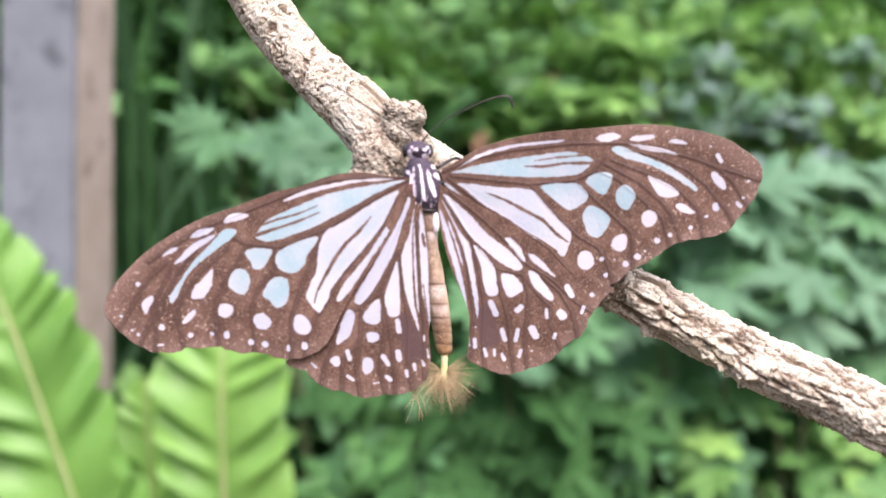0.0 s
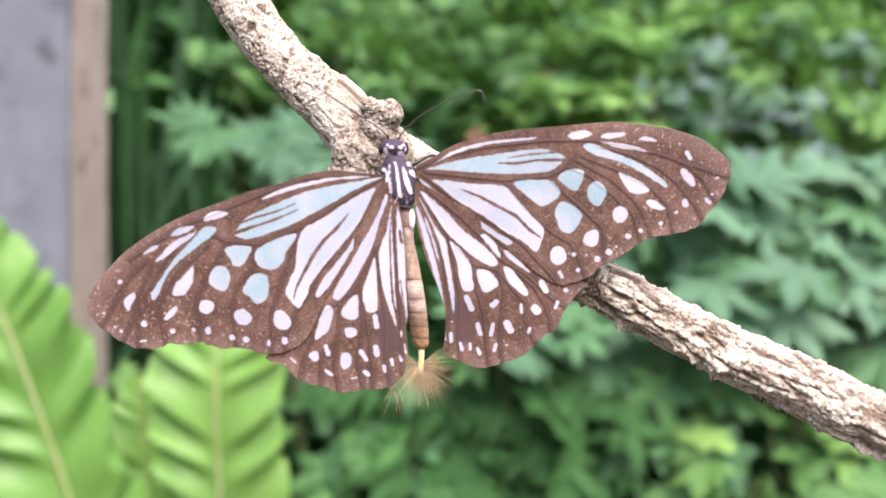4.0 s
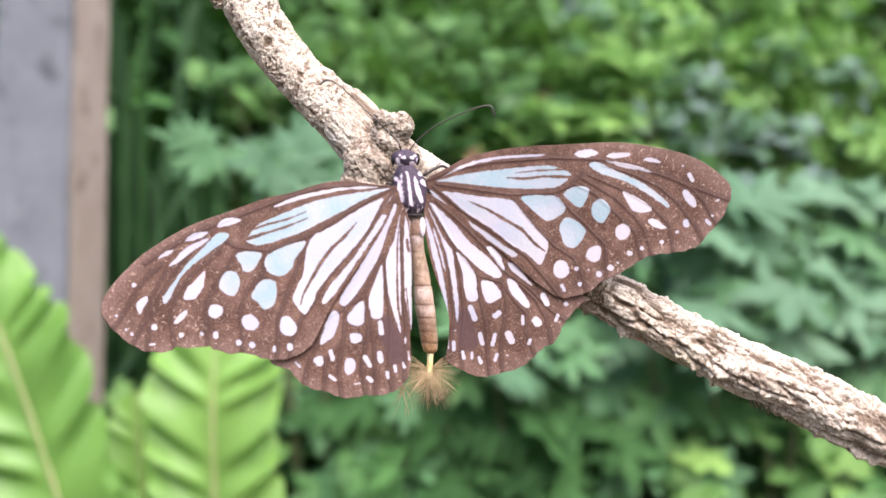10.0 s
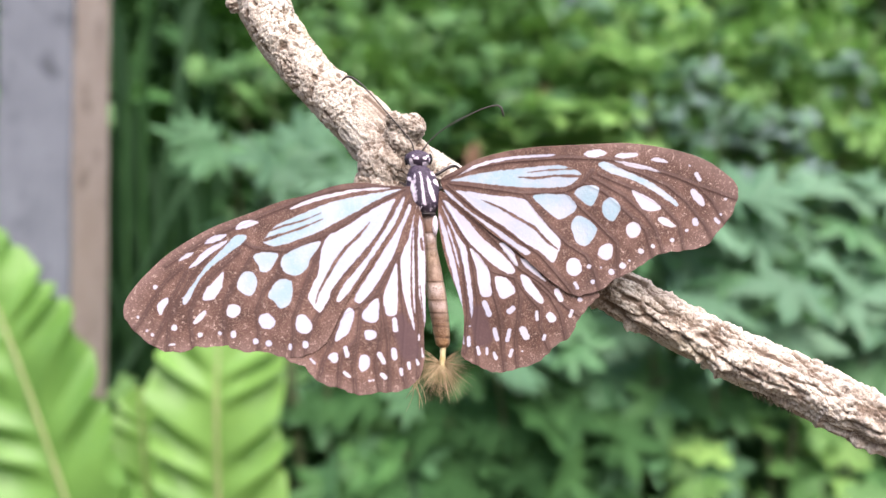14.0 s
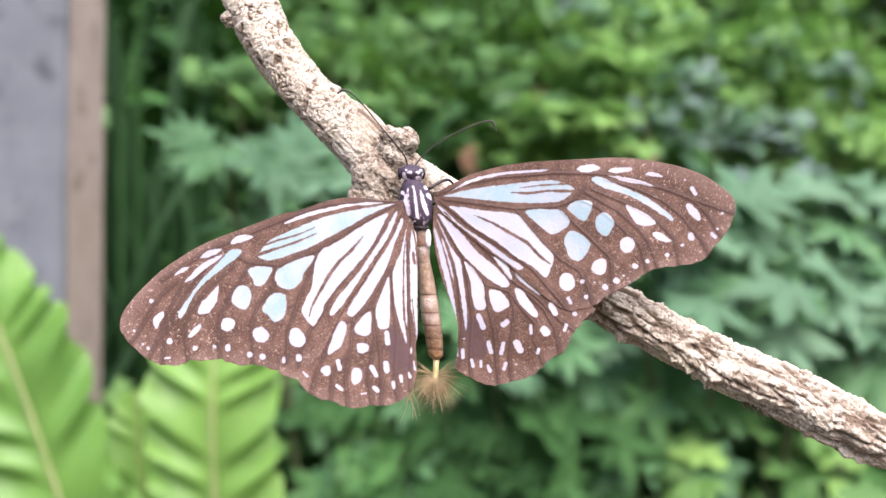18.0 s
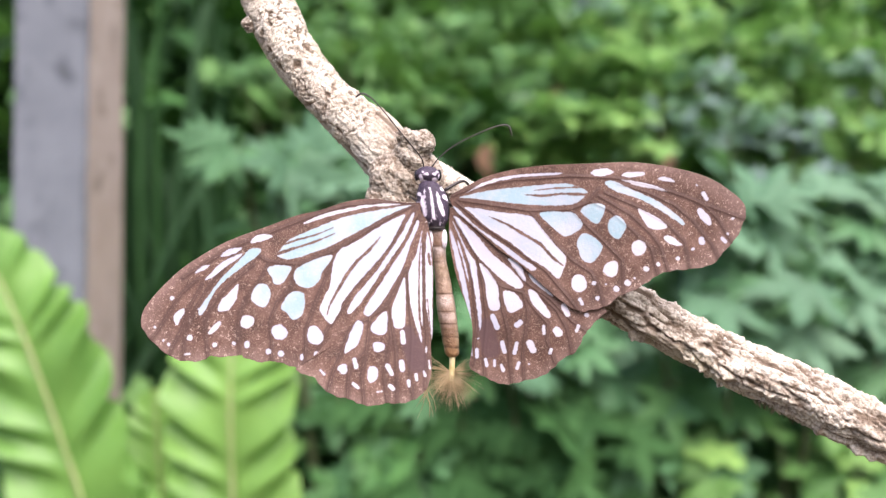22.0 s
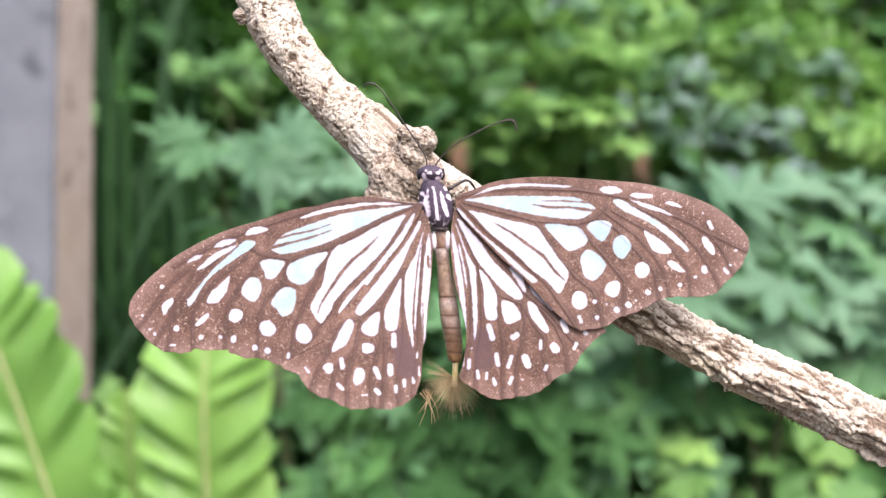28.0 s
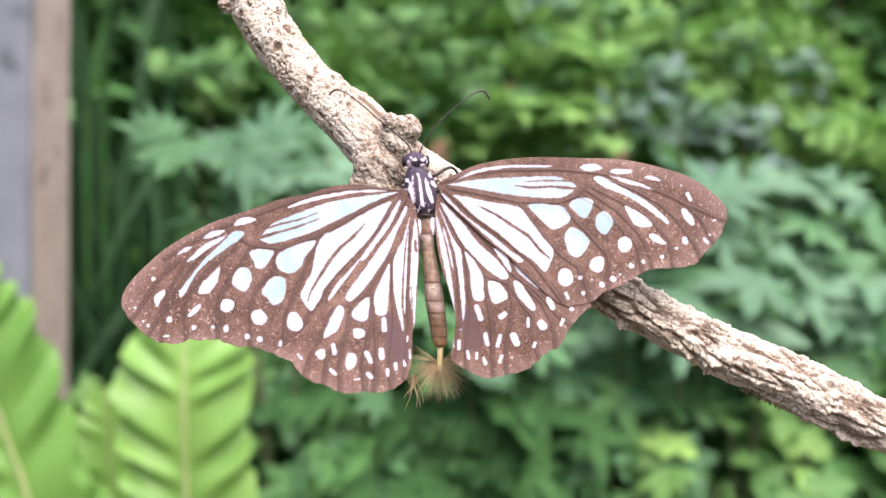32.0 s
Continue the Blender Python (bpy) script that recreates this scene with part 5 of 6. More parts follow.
def build_shrub(name, place, clumps, leaf, size, material, label, category, seed, spread=0.8, dead=()):
    """A shrub: branching stems from the ground to each clump, and clumps of leaves."""
    rng = random.Random(seed)
    bush = new(name)
    bush.location = place
    tagged(bush, label, category)
    place = np.array(place)
    pieces, stems = [], []
    for x, y, z, rx, ry, rz, count in clumps:
        c = np.array((x, y, z)) - place
        mid = c * np.array([0.35, 0.35, 0.6])
        st = (sweep(spline([(0, 0, -0.02), mid * 0.6, mid + np.array([rng.uniform(-.03, .03), rng.uniform(-.03, .03), 0]), c], 10), np.linspace(0.0045, 0.0015, 10), 6))
        stems.append(st)
        for _ in range(count):
            while True:
                q = np.array([rng.uniform(-1, 1) for _ in range(3)])
                if q @ q < 1:
                    break
            o = c + q * (rx, ry, rz)
            pitch = rng.gauss(-0.15, 0.45)
            pieces.append(placed(leaf, o, rng.uniform(0, 2 * math.pi), pitch, rng.gauss(0, 0.45) * spread, size * rng.uniform(0.6, 1.25)))
    if len(stems) > 20:
        tagged(part("undergrowth", mesh_of("undergrowth", *gather(stems), STEM), bush, "tangled woody stems"), kind="stuff")
    else:
        for st in stems:
            part("stem", mesh_of("stem", *st, STEM), bush)
    for x, y, z, yaw in dead:
        v, f = placed(blade(0.055, 0.04, 0.3, 0.5, 6), np.array((x, y, z)) - place, yaw, -0.9, 0.3)
        part("dead_leaf", mesh_of("dead_leaf", v, f, DEADLEAF), bush, "withered reddish-brown leaf")
    if len(pieces) < 150:
        for v, f in pieces:
            part("leaf", mesh_of("leaf", v, f, material), bush)
    else:
        part("crown", mesh_of("crown", *gather(pieces), material), bush, "loose leafy crown")
    return bush


SPRAY = []
for k in range(3):
    for e in (-1, 1):
        SPRAY.append(placed(blade(0.026 - 0.004 * k, 0.0125, 0.2, 0.3, 3), (0, 0.012 + 0.014 * k, 0), e * radians(58 - 8 * k), -0.1, 0))
SPRAY.append(placed(blade(0.024, 0.012, 0.2, 0.3, 3), (0, 0.046, 0), 0, -0.1, 0))
SPRAY = tuple(np.array(q) if i == 0 else q for i, q in enumerate(gather(SPRAY)))
BROAD = blade(0.085, 0.045, 0.2, 0.35, 5)
NARROW = blade(0.085, 0.022, 0.2, 0.3, 4)
LARGE = blade(0.17, 0.09, 0.2, 0.3, 6)
build_shrub("garden_shrub", (0.6, 1.75, 0), [(0.12, 1.56, 1.455, 0.09, 0.06, 0.03, 60), (0.24, 1.56, 1.445, 0.09, 0.06, 0.03, 60), (0.36, 1.56, 1.44, 0.08, 0.06, 0.03, 45), (0.25, 1.42, 1.485, 0.07, 0.05, 0.022, 90), (0.30, 1.42, 1.575, 0.06, 0.05, 0.025, 67), 
    (0.27, 1.55, 1.60, 0.07, 0.07, 0.035, 90), (0.22, 1.55, 1.51, 0.08, 0.07, 0.03, 82), (0.50, 1.60, 1.62, 0.10, 0.09, 0.05, 165), (0.66, 1.60, 1.66, 0.09, 0.09, 0.04, 120), (0.78, 1.60, 1.60, 0.08, 0.08, 0.05, 120),
    (0.38, 1.60, 1.54, 0.08, 0.08, 0.035, 75), (0.64, 1.55, 1.50, 0.09, 0.08, 0.04, 105), (0.63, 1.50, 1.38, 0.08, 0.07, 0.04, 82), (0.82, 1.55, 1.46, 0.10, 0.08, 0.06, 135), (0.40, 1.70, 1.74, 0.14, 0.10, 0.07, 195), (0.72, 1.70, 1.78, 0.16, 0.10, 0.07, 225), (0.55, 1.55, 1.56, 0.16, 0.08, 0.05, 135)],
    SPRAY, 1.0, SHRUB, "fresh yellow-green shrub with many small leaves", "shrub", 41, dead=((0.205, 1.52, 1.55, 0.4), (0.34, 1.28, 1.40, 2.0)))
build_shrub("feathery_shrub", (0.0, 2.1, 0), [
    (-0.20, 1.9, 1.72, 0.18, 0.12, 0.08, 110), (0.05, 1.95, 1.72, 0.18, 0.12, 0.09, 120), (0.20, 1.9, 1.84, 0.14, 0.12, 0.06, 80), (-0.05, 1.85, 1.58, 0.12, 0.10, 0.05, 60),
    (0.02, 1.9, 1.86, 0.16, 0.10, 0.05, 60), (-0.36, 1.6, 1.55, 0.10, 0.08, 0.04, 60), (-0.12, 1.7, 1.62, 0.08, 0.08, 0.05, 40)],
    NARROW, 1.0, SOFTLEAF, "soft green feathery-leaved shrub in the thicket", "shrub", 42, dead=((0.06, 1.28, 1.415, 2.4),))
# this shrub and the low one carry their shade in the leaf colour
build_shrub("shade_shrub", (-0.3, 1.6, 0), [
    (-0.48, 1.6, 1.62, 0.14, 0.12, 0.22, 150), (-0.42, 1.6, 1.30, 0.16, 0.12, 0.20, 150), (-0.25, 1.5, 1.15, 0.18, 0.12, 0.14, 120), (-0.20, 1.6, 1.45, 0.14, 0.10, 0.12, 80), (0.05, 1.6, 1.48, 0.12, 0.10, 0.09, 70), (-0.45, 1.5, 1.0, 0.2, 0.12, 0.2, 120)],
    BROAD, 1.1, SHADELEAF, "broad-leaved shrub behind the ferns, shade put into its dark green leaves", "shrub", 47)
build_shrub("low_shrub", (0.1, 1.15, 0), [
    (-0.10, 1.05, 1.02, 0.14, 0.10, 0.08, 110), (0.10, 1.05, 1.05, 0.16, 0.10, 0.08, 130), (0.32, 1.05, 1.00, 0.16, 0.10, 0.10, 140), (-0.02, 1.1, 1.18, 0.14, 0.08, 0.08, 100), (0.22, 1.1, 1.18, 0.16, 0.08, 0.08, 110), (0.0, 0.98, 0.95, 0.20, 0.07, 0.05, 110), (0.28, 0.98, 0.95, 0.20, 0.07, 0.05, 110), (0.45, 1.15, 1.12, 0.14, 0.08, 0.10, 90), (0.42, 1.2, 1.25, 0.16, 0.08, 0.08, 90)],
    BROAD, 1.0, SHADELEAF, "low broad-leaved shrub, shade put into its dark green leaves", "shrub", 44)
HEDGE = [(-2.6 + 0.34 * i, 2.7 + 0.15 * math.sin(i), 0.5 + 0.62 * j, 0.32, 0.30, 0.45, 215) for i in range(16) for j in range(5)]
tagged(build_shrub("thicket", (0, 2.8, 0), HEDGE, LARGE, 1.0, DEEP, "dense dark green thicket closing the garden", "thicket", 46), kind="stuff")
HEDGE = [(-5 + 0.8 * i, 4.6 + 0.3 * math.sin(i * 2), 0.6 + 0.9 * j, 0.6, 0.4, 0.7, 260) for i in range(14) for j in range(6)]
tagged(build_shrub("far_thicket", (0, 5.0, 0), HEDGE, LARGE, 2.0, DEEP, "tall dark green trees and scrub behind the garden", "thicket", 48), kind="stuff")


def palmate_leaf(name, lobes, cut, seed, material, stretch=1.15):
    """One leaf of unit length along +y, cut into pointed toothed lobes, its face up and its lobes drooping."""
    rng = random.Random(seed)
    n, rings = 22 * lobes, 4
    reach = [rng.uniform(0.85, 1.1) for _ in range(lobes)]
    span = radians(285)
    rim = []
    for i in range(n + 1):
        th = -span / 2 + span * i / n
        k = min(lobes - 1, int(lobes * i / n))
        d = abs(2 * (lobes * i / n - k) - 1) if i < n else 1.0
        long = (0.42 + 0.58 * math.cos(th / 2.1) ** 1.6) * reach[k]
        tooth = 0.1 * abs(math.sin(1.5 * math.pi * (1 - d))) * (0.3 + 0.7 * d)
        r = long * (cut + (1 - cut) * (1 - d) ** 0.85 + tooth)
        rim.append((math.sin(th) * r / stretch, 0.28 + math.cos(th) * r * 0.72, d))
    verts, faces = [(0, 0.2, 0.0)], []
    for j in range(1, rings + 1):
        u = j / rings
        for x, y, d in rim:
            x, y = x * u, 0.2 + (y - 0.2) * u
            verts.append((x, y, -0.22 * (x * x + (y - 0.2) ** 2) + 0.05 * u * (0.5 - d) + 0.03 * math.sin(9 * x + 7 * y + seed)))
    m = len(rim)
    for i in range(m - 1):
        faces.append((0, 1 + i + 1, 1 + i))
        for j in range(rings - 1):
            p = 1 + j * m + i
            faces.append((p, p + 1, p + m + 1, p + m))
    return mesh_of(name, verts, faces, material)


def build_cut_leaf_plant(name, place, clumps, looks, sizes, label, category, seed, lobes=5, cut=0.3, face=(0.9, 0.35), group=""):
    """Stems from the ground to each clump, and about each of them separate toothed leaves, turned towards the light and the open side."""
    rng = random.Random(seed)
    plant = new(name)
    plant.location = place
    tagged(plant, label, category, group)
    kinds = [palmate_leaf("leaf", lobes + 2 * (k % 2), cut + 0.06 * (k % 3), seed + k, mat) for mat in looks for k in range(3)]
    base = np.array(place)
    for x, y, z, rx, ry, rz, count in clumps:
        c = np.array((x, y, z)) - base
        foot = np.array([c[0] * 0.2, c[1] * 0.2, -0.01])
        stem = sweep(spline([foot, foot * 0.5 + c * (0.3, 0.3, 0.55), c * (0.8, 0.9, 0.9), c], 12), np.linspace(0.004, 0.0014, 12), 6)
        part("stem", mesh_of("stem", *stem, STEM), plant)
        for _ in range(count):
            while True:
                q = Vector([rng.uniform(-1, 1) for _ in range(3)])
                if q.length < 1:
                    break
            o = Vector(c) + Vector((q.x * rx, q.y * ry, q.z * rz))
            turn = Euler((0, 0, rng.gauss(0, 0.5))).to_matrix() @ Euler((rng.gauss(*face), rng.gauss(0, 0.3), 0)).to_matrix() @ Euler((0, 0, rng.uniform(-math.pi, math.pi))).to_matrix()
            leaf = part("leaf", rng.choice(kinds), plant)
            leaf.matrix_basis = Matrix.LocRotScale(o, turn.to_quaternion(), Vector((1, 1, 1)) * rng.uniform(*sizes))
    return plant


build_cut_leaf_plant("cut_leaf_plant", (0.34, 1.02, 0), [
    (0.20, 0.88, 1.255, 0.07, 0.04, 0.035, 12), (0.30, 0.86, 1.285, 0.07, 0.04, 0.035, 13), (0.40, 0.88, 1.30, 0.08, 0.04, 0.04, 13), (0.27, 0.85, 1.215, 0.07, 0.04, 0.03, 11), (0.37, 0.84, 1.22, 0.08, 0.04, 0.035, 13),
    (0.45, 0.86, 1.22, 0.07, 0.04, 0.05, 13), (0.43, 0.85, 1.15, 0.07, 0.04, 0.03, 9), (0.13, 0.90, 1.20, 0.06, 0.04, 0.03, 7)],
    (FERN, FERN, MIDFERN), (0.05, 0.085), "bluish-green plant with deeply cut toothed leaves in layers", "plant", 51, 5, 0.26, (0.75, 0.3), "cut-leaved plants")
build_cut_leaf_plant("cut_leaf_plant", (0.1, 1.04, 0), [
    (0.08, 0.86, 1.15, 0.06, 0.03, 0.025, 8), (-0.04, 0.90, 1.10, 0.08, 0.04, 0.035, 11), (0.22, 0.92, 1.11, 0.07, 0.04, 0.035, 9), (-0.06, 0.88, 1.02, 0.08, 0.04, 0.03, 8), (0.30, 0.92, 1.08, 0.07, 0.04, 0.04, 9), (-0.12, 0.92, 1.10, 0.06, 0.04, 0.05, 8), (0.36, 0.94, 1.11, 0.08, 0.04, 0.04, 8), (0.22, 0.88, 1.03, 0.06, 0.03, 0.04, 9)],
    (MIDFERN, DEEP), (0.04, 0.075), "mid-green plant with cut toothed leaves low in the shade", "plant", 52, 5, 0.3, (0.7, 0.35), "cut-leaved plants")
# the deep shade here is coloured into the leaves
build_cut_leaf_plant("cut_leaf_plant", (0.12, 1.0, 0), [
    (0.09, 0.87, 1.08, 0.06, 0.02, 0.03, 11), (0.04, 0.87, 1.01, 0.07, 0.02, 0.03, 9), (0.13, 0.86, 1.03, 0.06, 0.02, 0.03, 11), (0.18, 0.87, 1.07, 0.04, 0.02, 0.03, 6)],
    (SHADEFERN, SHADELEAF), (0.045, 0.08), "cut-leaved plant with deep shade put into its dark green leaves", "plant", 58, 5, 0.34, (0.65, 0.35), "cut-leaved plants")
build_cut_leaf_plant("cut_leaf_plant", (-0.1, 1.0, 0), [
    (-0.215, 0.87, 1.362, 0.02, 0.02, 0.012, 3), (-0.17, 0.865, 1.345, 0.04, 0.02, 0.014, 4), (-0.12, 0.86, 1.325, 0.045, 0.02, 0.016, 5), (-0.075, 0.87, 1.35, 0.03, 0.02, 0.02, 3), (-0.175, 0.87, 1.312, 0.03, 0.02, 0.008, 2)],
    (FERN, FERN, MIDFERN), (0.055, 0.085), "bluish-green cut-leaved sprays under the twig", "plant", 59, 7, 0.2, (0.8, 0.25), "cut-leaved plants")
# the patch of sun is put into these brighter leaf greens
build_cut_leaf_plant("yellow_green_plant", (0.42, 1.1, 0), [
    (0.285, 0.86, 1.045, 0.03, 0.02, 0.02, 6), (0.335, 0.87, 1.07, 0.04, 0.02, 0.012, 5), (0.39, 0.86, 1.015, 0.05, 0.02, 0.014, 9), (0.42, 0.86, 1.075, 0.03, 0.03, 0.02, 6), (0.32, 0.87, 1.0, 0.05, 0.02, 0.012, 4)],
    (SHRUB, SOFTLEAF), (0.035, 0.06), "yellow-green soft-leaved young plant, sunlight put into its bright leaf colour", "plant", 53, 5, 0.5, (0.75, 0.3))
build_cut_leaf_plant("fresh_sprig", (-0.12, 1.05, 0), [
    (-0.125, 0.86, 0.965, 0.03, 0.03, 0.03, 11), (-0.20, 0.9, 1.06, 0.03, 0.03, 0.05, 7), (-0.36, 0.95, 1.07, 0.03, 0.03, 0.05, 6)],
    (SHRUB, DEEP), (0.022, 0.04), "small yellow-green sprig beside the quilted fern", "plant", 54, 5, 0.45, (0.7, 0.3))
build_cut_leaf_plant("mugwort_bush", (0.5, 1.7, 0), [
    (0.22, 1.45, 1.50, 0.05, 0.05, 0.025, 30), (0.25, 1.45, 1.60, 0.04, 0.05, 0.03, 20), (0.36, 1.47, 1.56, 0.07, 0.05, 0.04, 36), (0.34, 1.48, 1.67, 0.07, 0.05, 0.04, 24), (0.46, 1.46, 1.64, 0.07, 0.05, 0.04, 36), (0.60, 1.46, 1.60, 0.06, 0.05, 0.04, 30),
    (0.52, 1.48, 1.52, 0.06, 0.05, 0.03, 26), (0.72, 1.46, 1.45, 0.07, 0.05, 0.035, 30), (0.66, 1.48, 1.70, 0.08, 0.05, 0.04, 26), (0.32, 1.42, 1.43, 0.08, 0.05, 0.02, 24)],
    (SHRUB, SHRUB, DEEP, MIDFERN), (0.02, 0.038), "fresh green bush with many small cut leaves", "shrub", 55, 5, 0.34, (0.7, 0.4))
build_cut_leaf_plant("bluish_bush", (0.6, 1.55, 0), [
    (0.34, 1.42, 1.49, 0.06, 0.04, 0.02, 16), (0.46, 1.42, 1.47, 0.09, 0.04, 0.04, 40), (0.58, 1.42, 1.45, 0.07, 0.04, 0.04, 30), (0.25, 1.44, 1.68, 0.05, 0.04, 0.03, 14), (0.46, 1.44, 1.55, 0.06, 0.04, 0.03, 18), (0.72, 1.45, 1.56, 0.06, 0.04, 0.04, 18), (0.78, 1.45, 1.72, 0.06, 0.04, 0.04, 14), (0.55, 1.35, 1.37, 0.1, 0.04, 0.03, 26)],
    (GREYLEAF, FERN), (0.018, 0.036), "dull bluish-green bush with small leaves", "shrub", 56, 5, 0.45, (0.65, 0.4))
build_cut_leaf_plant("soft_bush", (-0.1, 1.8, 0), [
    (-0.03, 1.62, 1.68, 0.12, 0.05, 0.05, 46), (0.10, 1.64, 1.60, 0.09, 0.05, 0.05, 36), (-0.14, 1.6, 1.52, 0.09, 0.05, 0.04, 26), (0.06, 1.6, 1.50, 0.08, 0.05, 0.03, 22), (-0.32, 1.3, 1.52, 0.05, 0.04, 0.015, 12), (-0.27, 1.3, 1.54, 0.06, 0.04, 0.015, 12), (-0.20, 1.6, 1.70, 0.1, 0.05, 0.06, 30)],
    (SOFTLEAF, SOFTLEAF, DEEP), (0.022, 0.045), "soft mid-green feathery bush in the thicket", "shrub", 57, 7, 0.28, (0.7, 0.4))


def build_strap_plant():
    plant = new("strap_leaf_plant")
    place = np.array((-0.42, 1.35, 0))
    plant.location = place
    tagged(plant, "clump of long arching strap leaves behind the post, shade put into their dark green", "plant")
    rng = random.Random(12)
    for i in range(46):
        a = np.array((rng.uniform(-0.62, -0.34), rng.uniform(1.15, 1.5), rng.uniform(0.95, 1.75)))
        w = rng.uniform(0.012, 0.026)
        base = np.array((rng.uniform(-0.05, 0.05), rng.uniform(-0.05, 0.05), 0))
        top = a - place
        bend = top + np.array((rng.uniform(-0.12, 0.12), rng.uniform(-0.2, 0.02), -rng.uniform(0.08, 0.3)))
        p = spline([base, base * 0.5 + top * 0.5 * (0.8, 0.8, 1.05), top, bend], 24)
        tan = np.gradient(p, axis=0)
        side = np.cross(tan, np.array([rng.uniform(-0.4, 0.4), -1, 0.1]))
        side /= np.linalg.norm(side, axis=1)[:, None] + 1e-9
        ww = (w * np.sin(np.pi * np.clip(np.linspace(0.2, 0.99, 24), 0, 1)) ** 0.6)[:, None]
        fold = np.array([0, 0.004, 0.004])
        verts = np.stack([p - side * ww * 0.5 - fold, p, p + side * ww * 0.5 - fold], 1).reshape(-1, 3)
        faces = [(q * 3 + j, q * 3 + j + 1, q * 3 + j + 4, q * 3 + j + 3) for q in range(23) for j in (0, 1)]
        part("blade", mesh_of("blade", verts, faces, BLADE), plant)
    # a few paler blades, the light on them put into their green
    for x, y, z0, z1, w, lean, mat in ((-0.437, 1.24, 1.40, 1.58, 0.010, 0.012, SHADEFERN), (-0.352, 1.24, 1.26, 1.43, 0.008, -0.004, MIDFERN), (-0.424, 1.26, 1.44, 1.72, 0.014, 0.006, SHADEFERN)):
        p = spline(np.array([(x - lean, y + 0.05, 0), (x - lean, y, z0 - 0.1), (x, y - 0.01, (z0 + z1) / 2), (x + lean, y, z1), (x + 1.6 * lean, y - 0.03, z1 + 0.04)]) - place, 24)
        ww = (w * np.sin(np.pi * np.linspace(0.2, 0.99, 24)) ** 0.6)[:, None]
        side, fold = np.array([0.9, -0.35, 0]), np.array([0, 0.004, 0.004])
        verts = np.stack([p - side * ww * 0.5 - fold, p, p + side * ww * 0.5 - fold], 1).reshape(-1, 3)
        part("blade", mesh_of("blade", verts, [(q * 3 + j, q * 3 + j + 1, q * 3 + j + 4, q * 3 + j + 3) for q in range(23) for j in (0, 1)], mat), plant, "strap leaf with the light on it put into a paler green")


build_strap_plant()


def build_broad_leaf_plant():
    plant = new("broad_leaf_plant")
    place = np.array((0.11, 0.88, 0))
    plant.location = place
    tagged(plant, "young plant with a few upright pointed green leaves", "plant")
    # the first leaf looks lit and the others shaded by their greens alone
    for tip, lean, w, mat in (((0.142, 0.84, 1.075), 0.030, 0.026, DEEP), ((0.098, 0.86, 1.11), -0.01, 0.06, SHADELEAF), ((0.06, 0.87, 1.02), -0.03, 0.05, SHADELEAF), ((0.17, 0.88, 1.03), 0.03, 0.045, SHADELEAF)):
        top = np.array(tip) - place
        p = spline([(0, 0, 0), (top[0] - lean * 1.6, top[1], top[2] * 0.6), (top[0] - lean, top[1], top[2] - 0.12), top - (lean * 0.45, 0, 0.05), top], 40)
        tan = np.gradient(p, axis=0)
        side = np.cross(tan, np.array([0.3, -1, 0.15]))
        side /= np.linalg.norm(side, axis=1)[:, None]
        far = np.linalg.norm(p - p[-1], axis=1)
        ww = (w * np.clip(far / 0.05, 0, 1) ** 0.7 * np.clip((0.24 - far) / 0.1, 0.06, 1))[:, None]
        fold = np.array([0, -0.005, 0.003])
        verts = np.stack([p - side * ww * 0.5 + fold, p, p + side * ww * 0.5 + fold], 1).reshape(-1, 3)
        faces = [(q * 3 + j, q * 3 + j + 1, q * 3 + j + 4, q * 3 + j + 3) for q in range(39) for j in (0, 1)]
        part("leaf", mesh_of("leaf", verts, faces, mat), plant)


build_broad_leaf_plant()


# ---------------------------------------------------------------- timber post
def build_post():
    post = new("timber_post")
    post.location = (-0.391, 0.88, 0)
    tagged(post, "weathered grey square timber post with a brown edge", "post")
    post.rotation_euler = Euler((0, radians(0.8), 0))

    def board(name, x0, x1, y0, y1, material, label, seed):
        rng = random.Random(seed)
        bm = bmesh.new()
        bmesh.ops.create_cube(bm, size=1)
        bmesh.ops.scale(bm, vec=(x1 - x0, y1 - y0, 2.5), verts=bm.verts)
        bmesh.ops.translate(bm, vec=((x0 + x1) / 2, (y0 + y1) / 2, 1.22), verts=bm.verts)
        bmesh.ops.bevel(bm, geom=bm.edges[:], offset=0.0015, segments=2, affect="EDGES")
        ups = [e for e in bm.edges if abs(e.verts[0].co.z - e.verts[1].co.z) > 1]
        bmesh.ops.subdivide_edges(bm, edges=ups, cuts=60)
        for v in bm.verts:
            v.co.x += 0.0018 * noise.noise((v.co.z * 5, v.co.y * 9, seed)) + 0.0008 * noise.noise((v.co.z * 25, v.co.x * 30, seed))
        me = bpy.data.meshes.new(name)
        bm.to_mesh(me)
        bm.free()
        me.materials.append(material)
        part(name, me, post, label)

    board("face_board", -0.0535, 0.0175, -0.054, -0.046, GREYWOOD, "grey weathered face", 1)
    board("timber_core", -0.052, 0.0172, -0.0458, 0.046, BROWNWOOD, "brown weathered side", 2)


build_post()


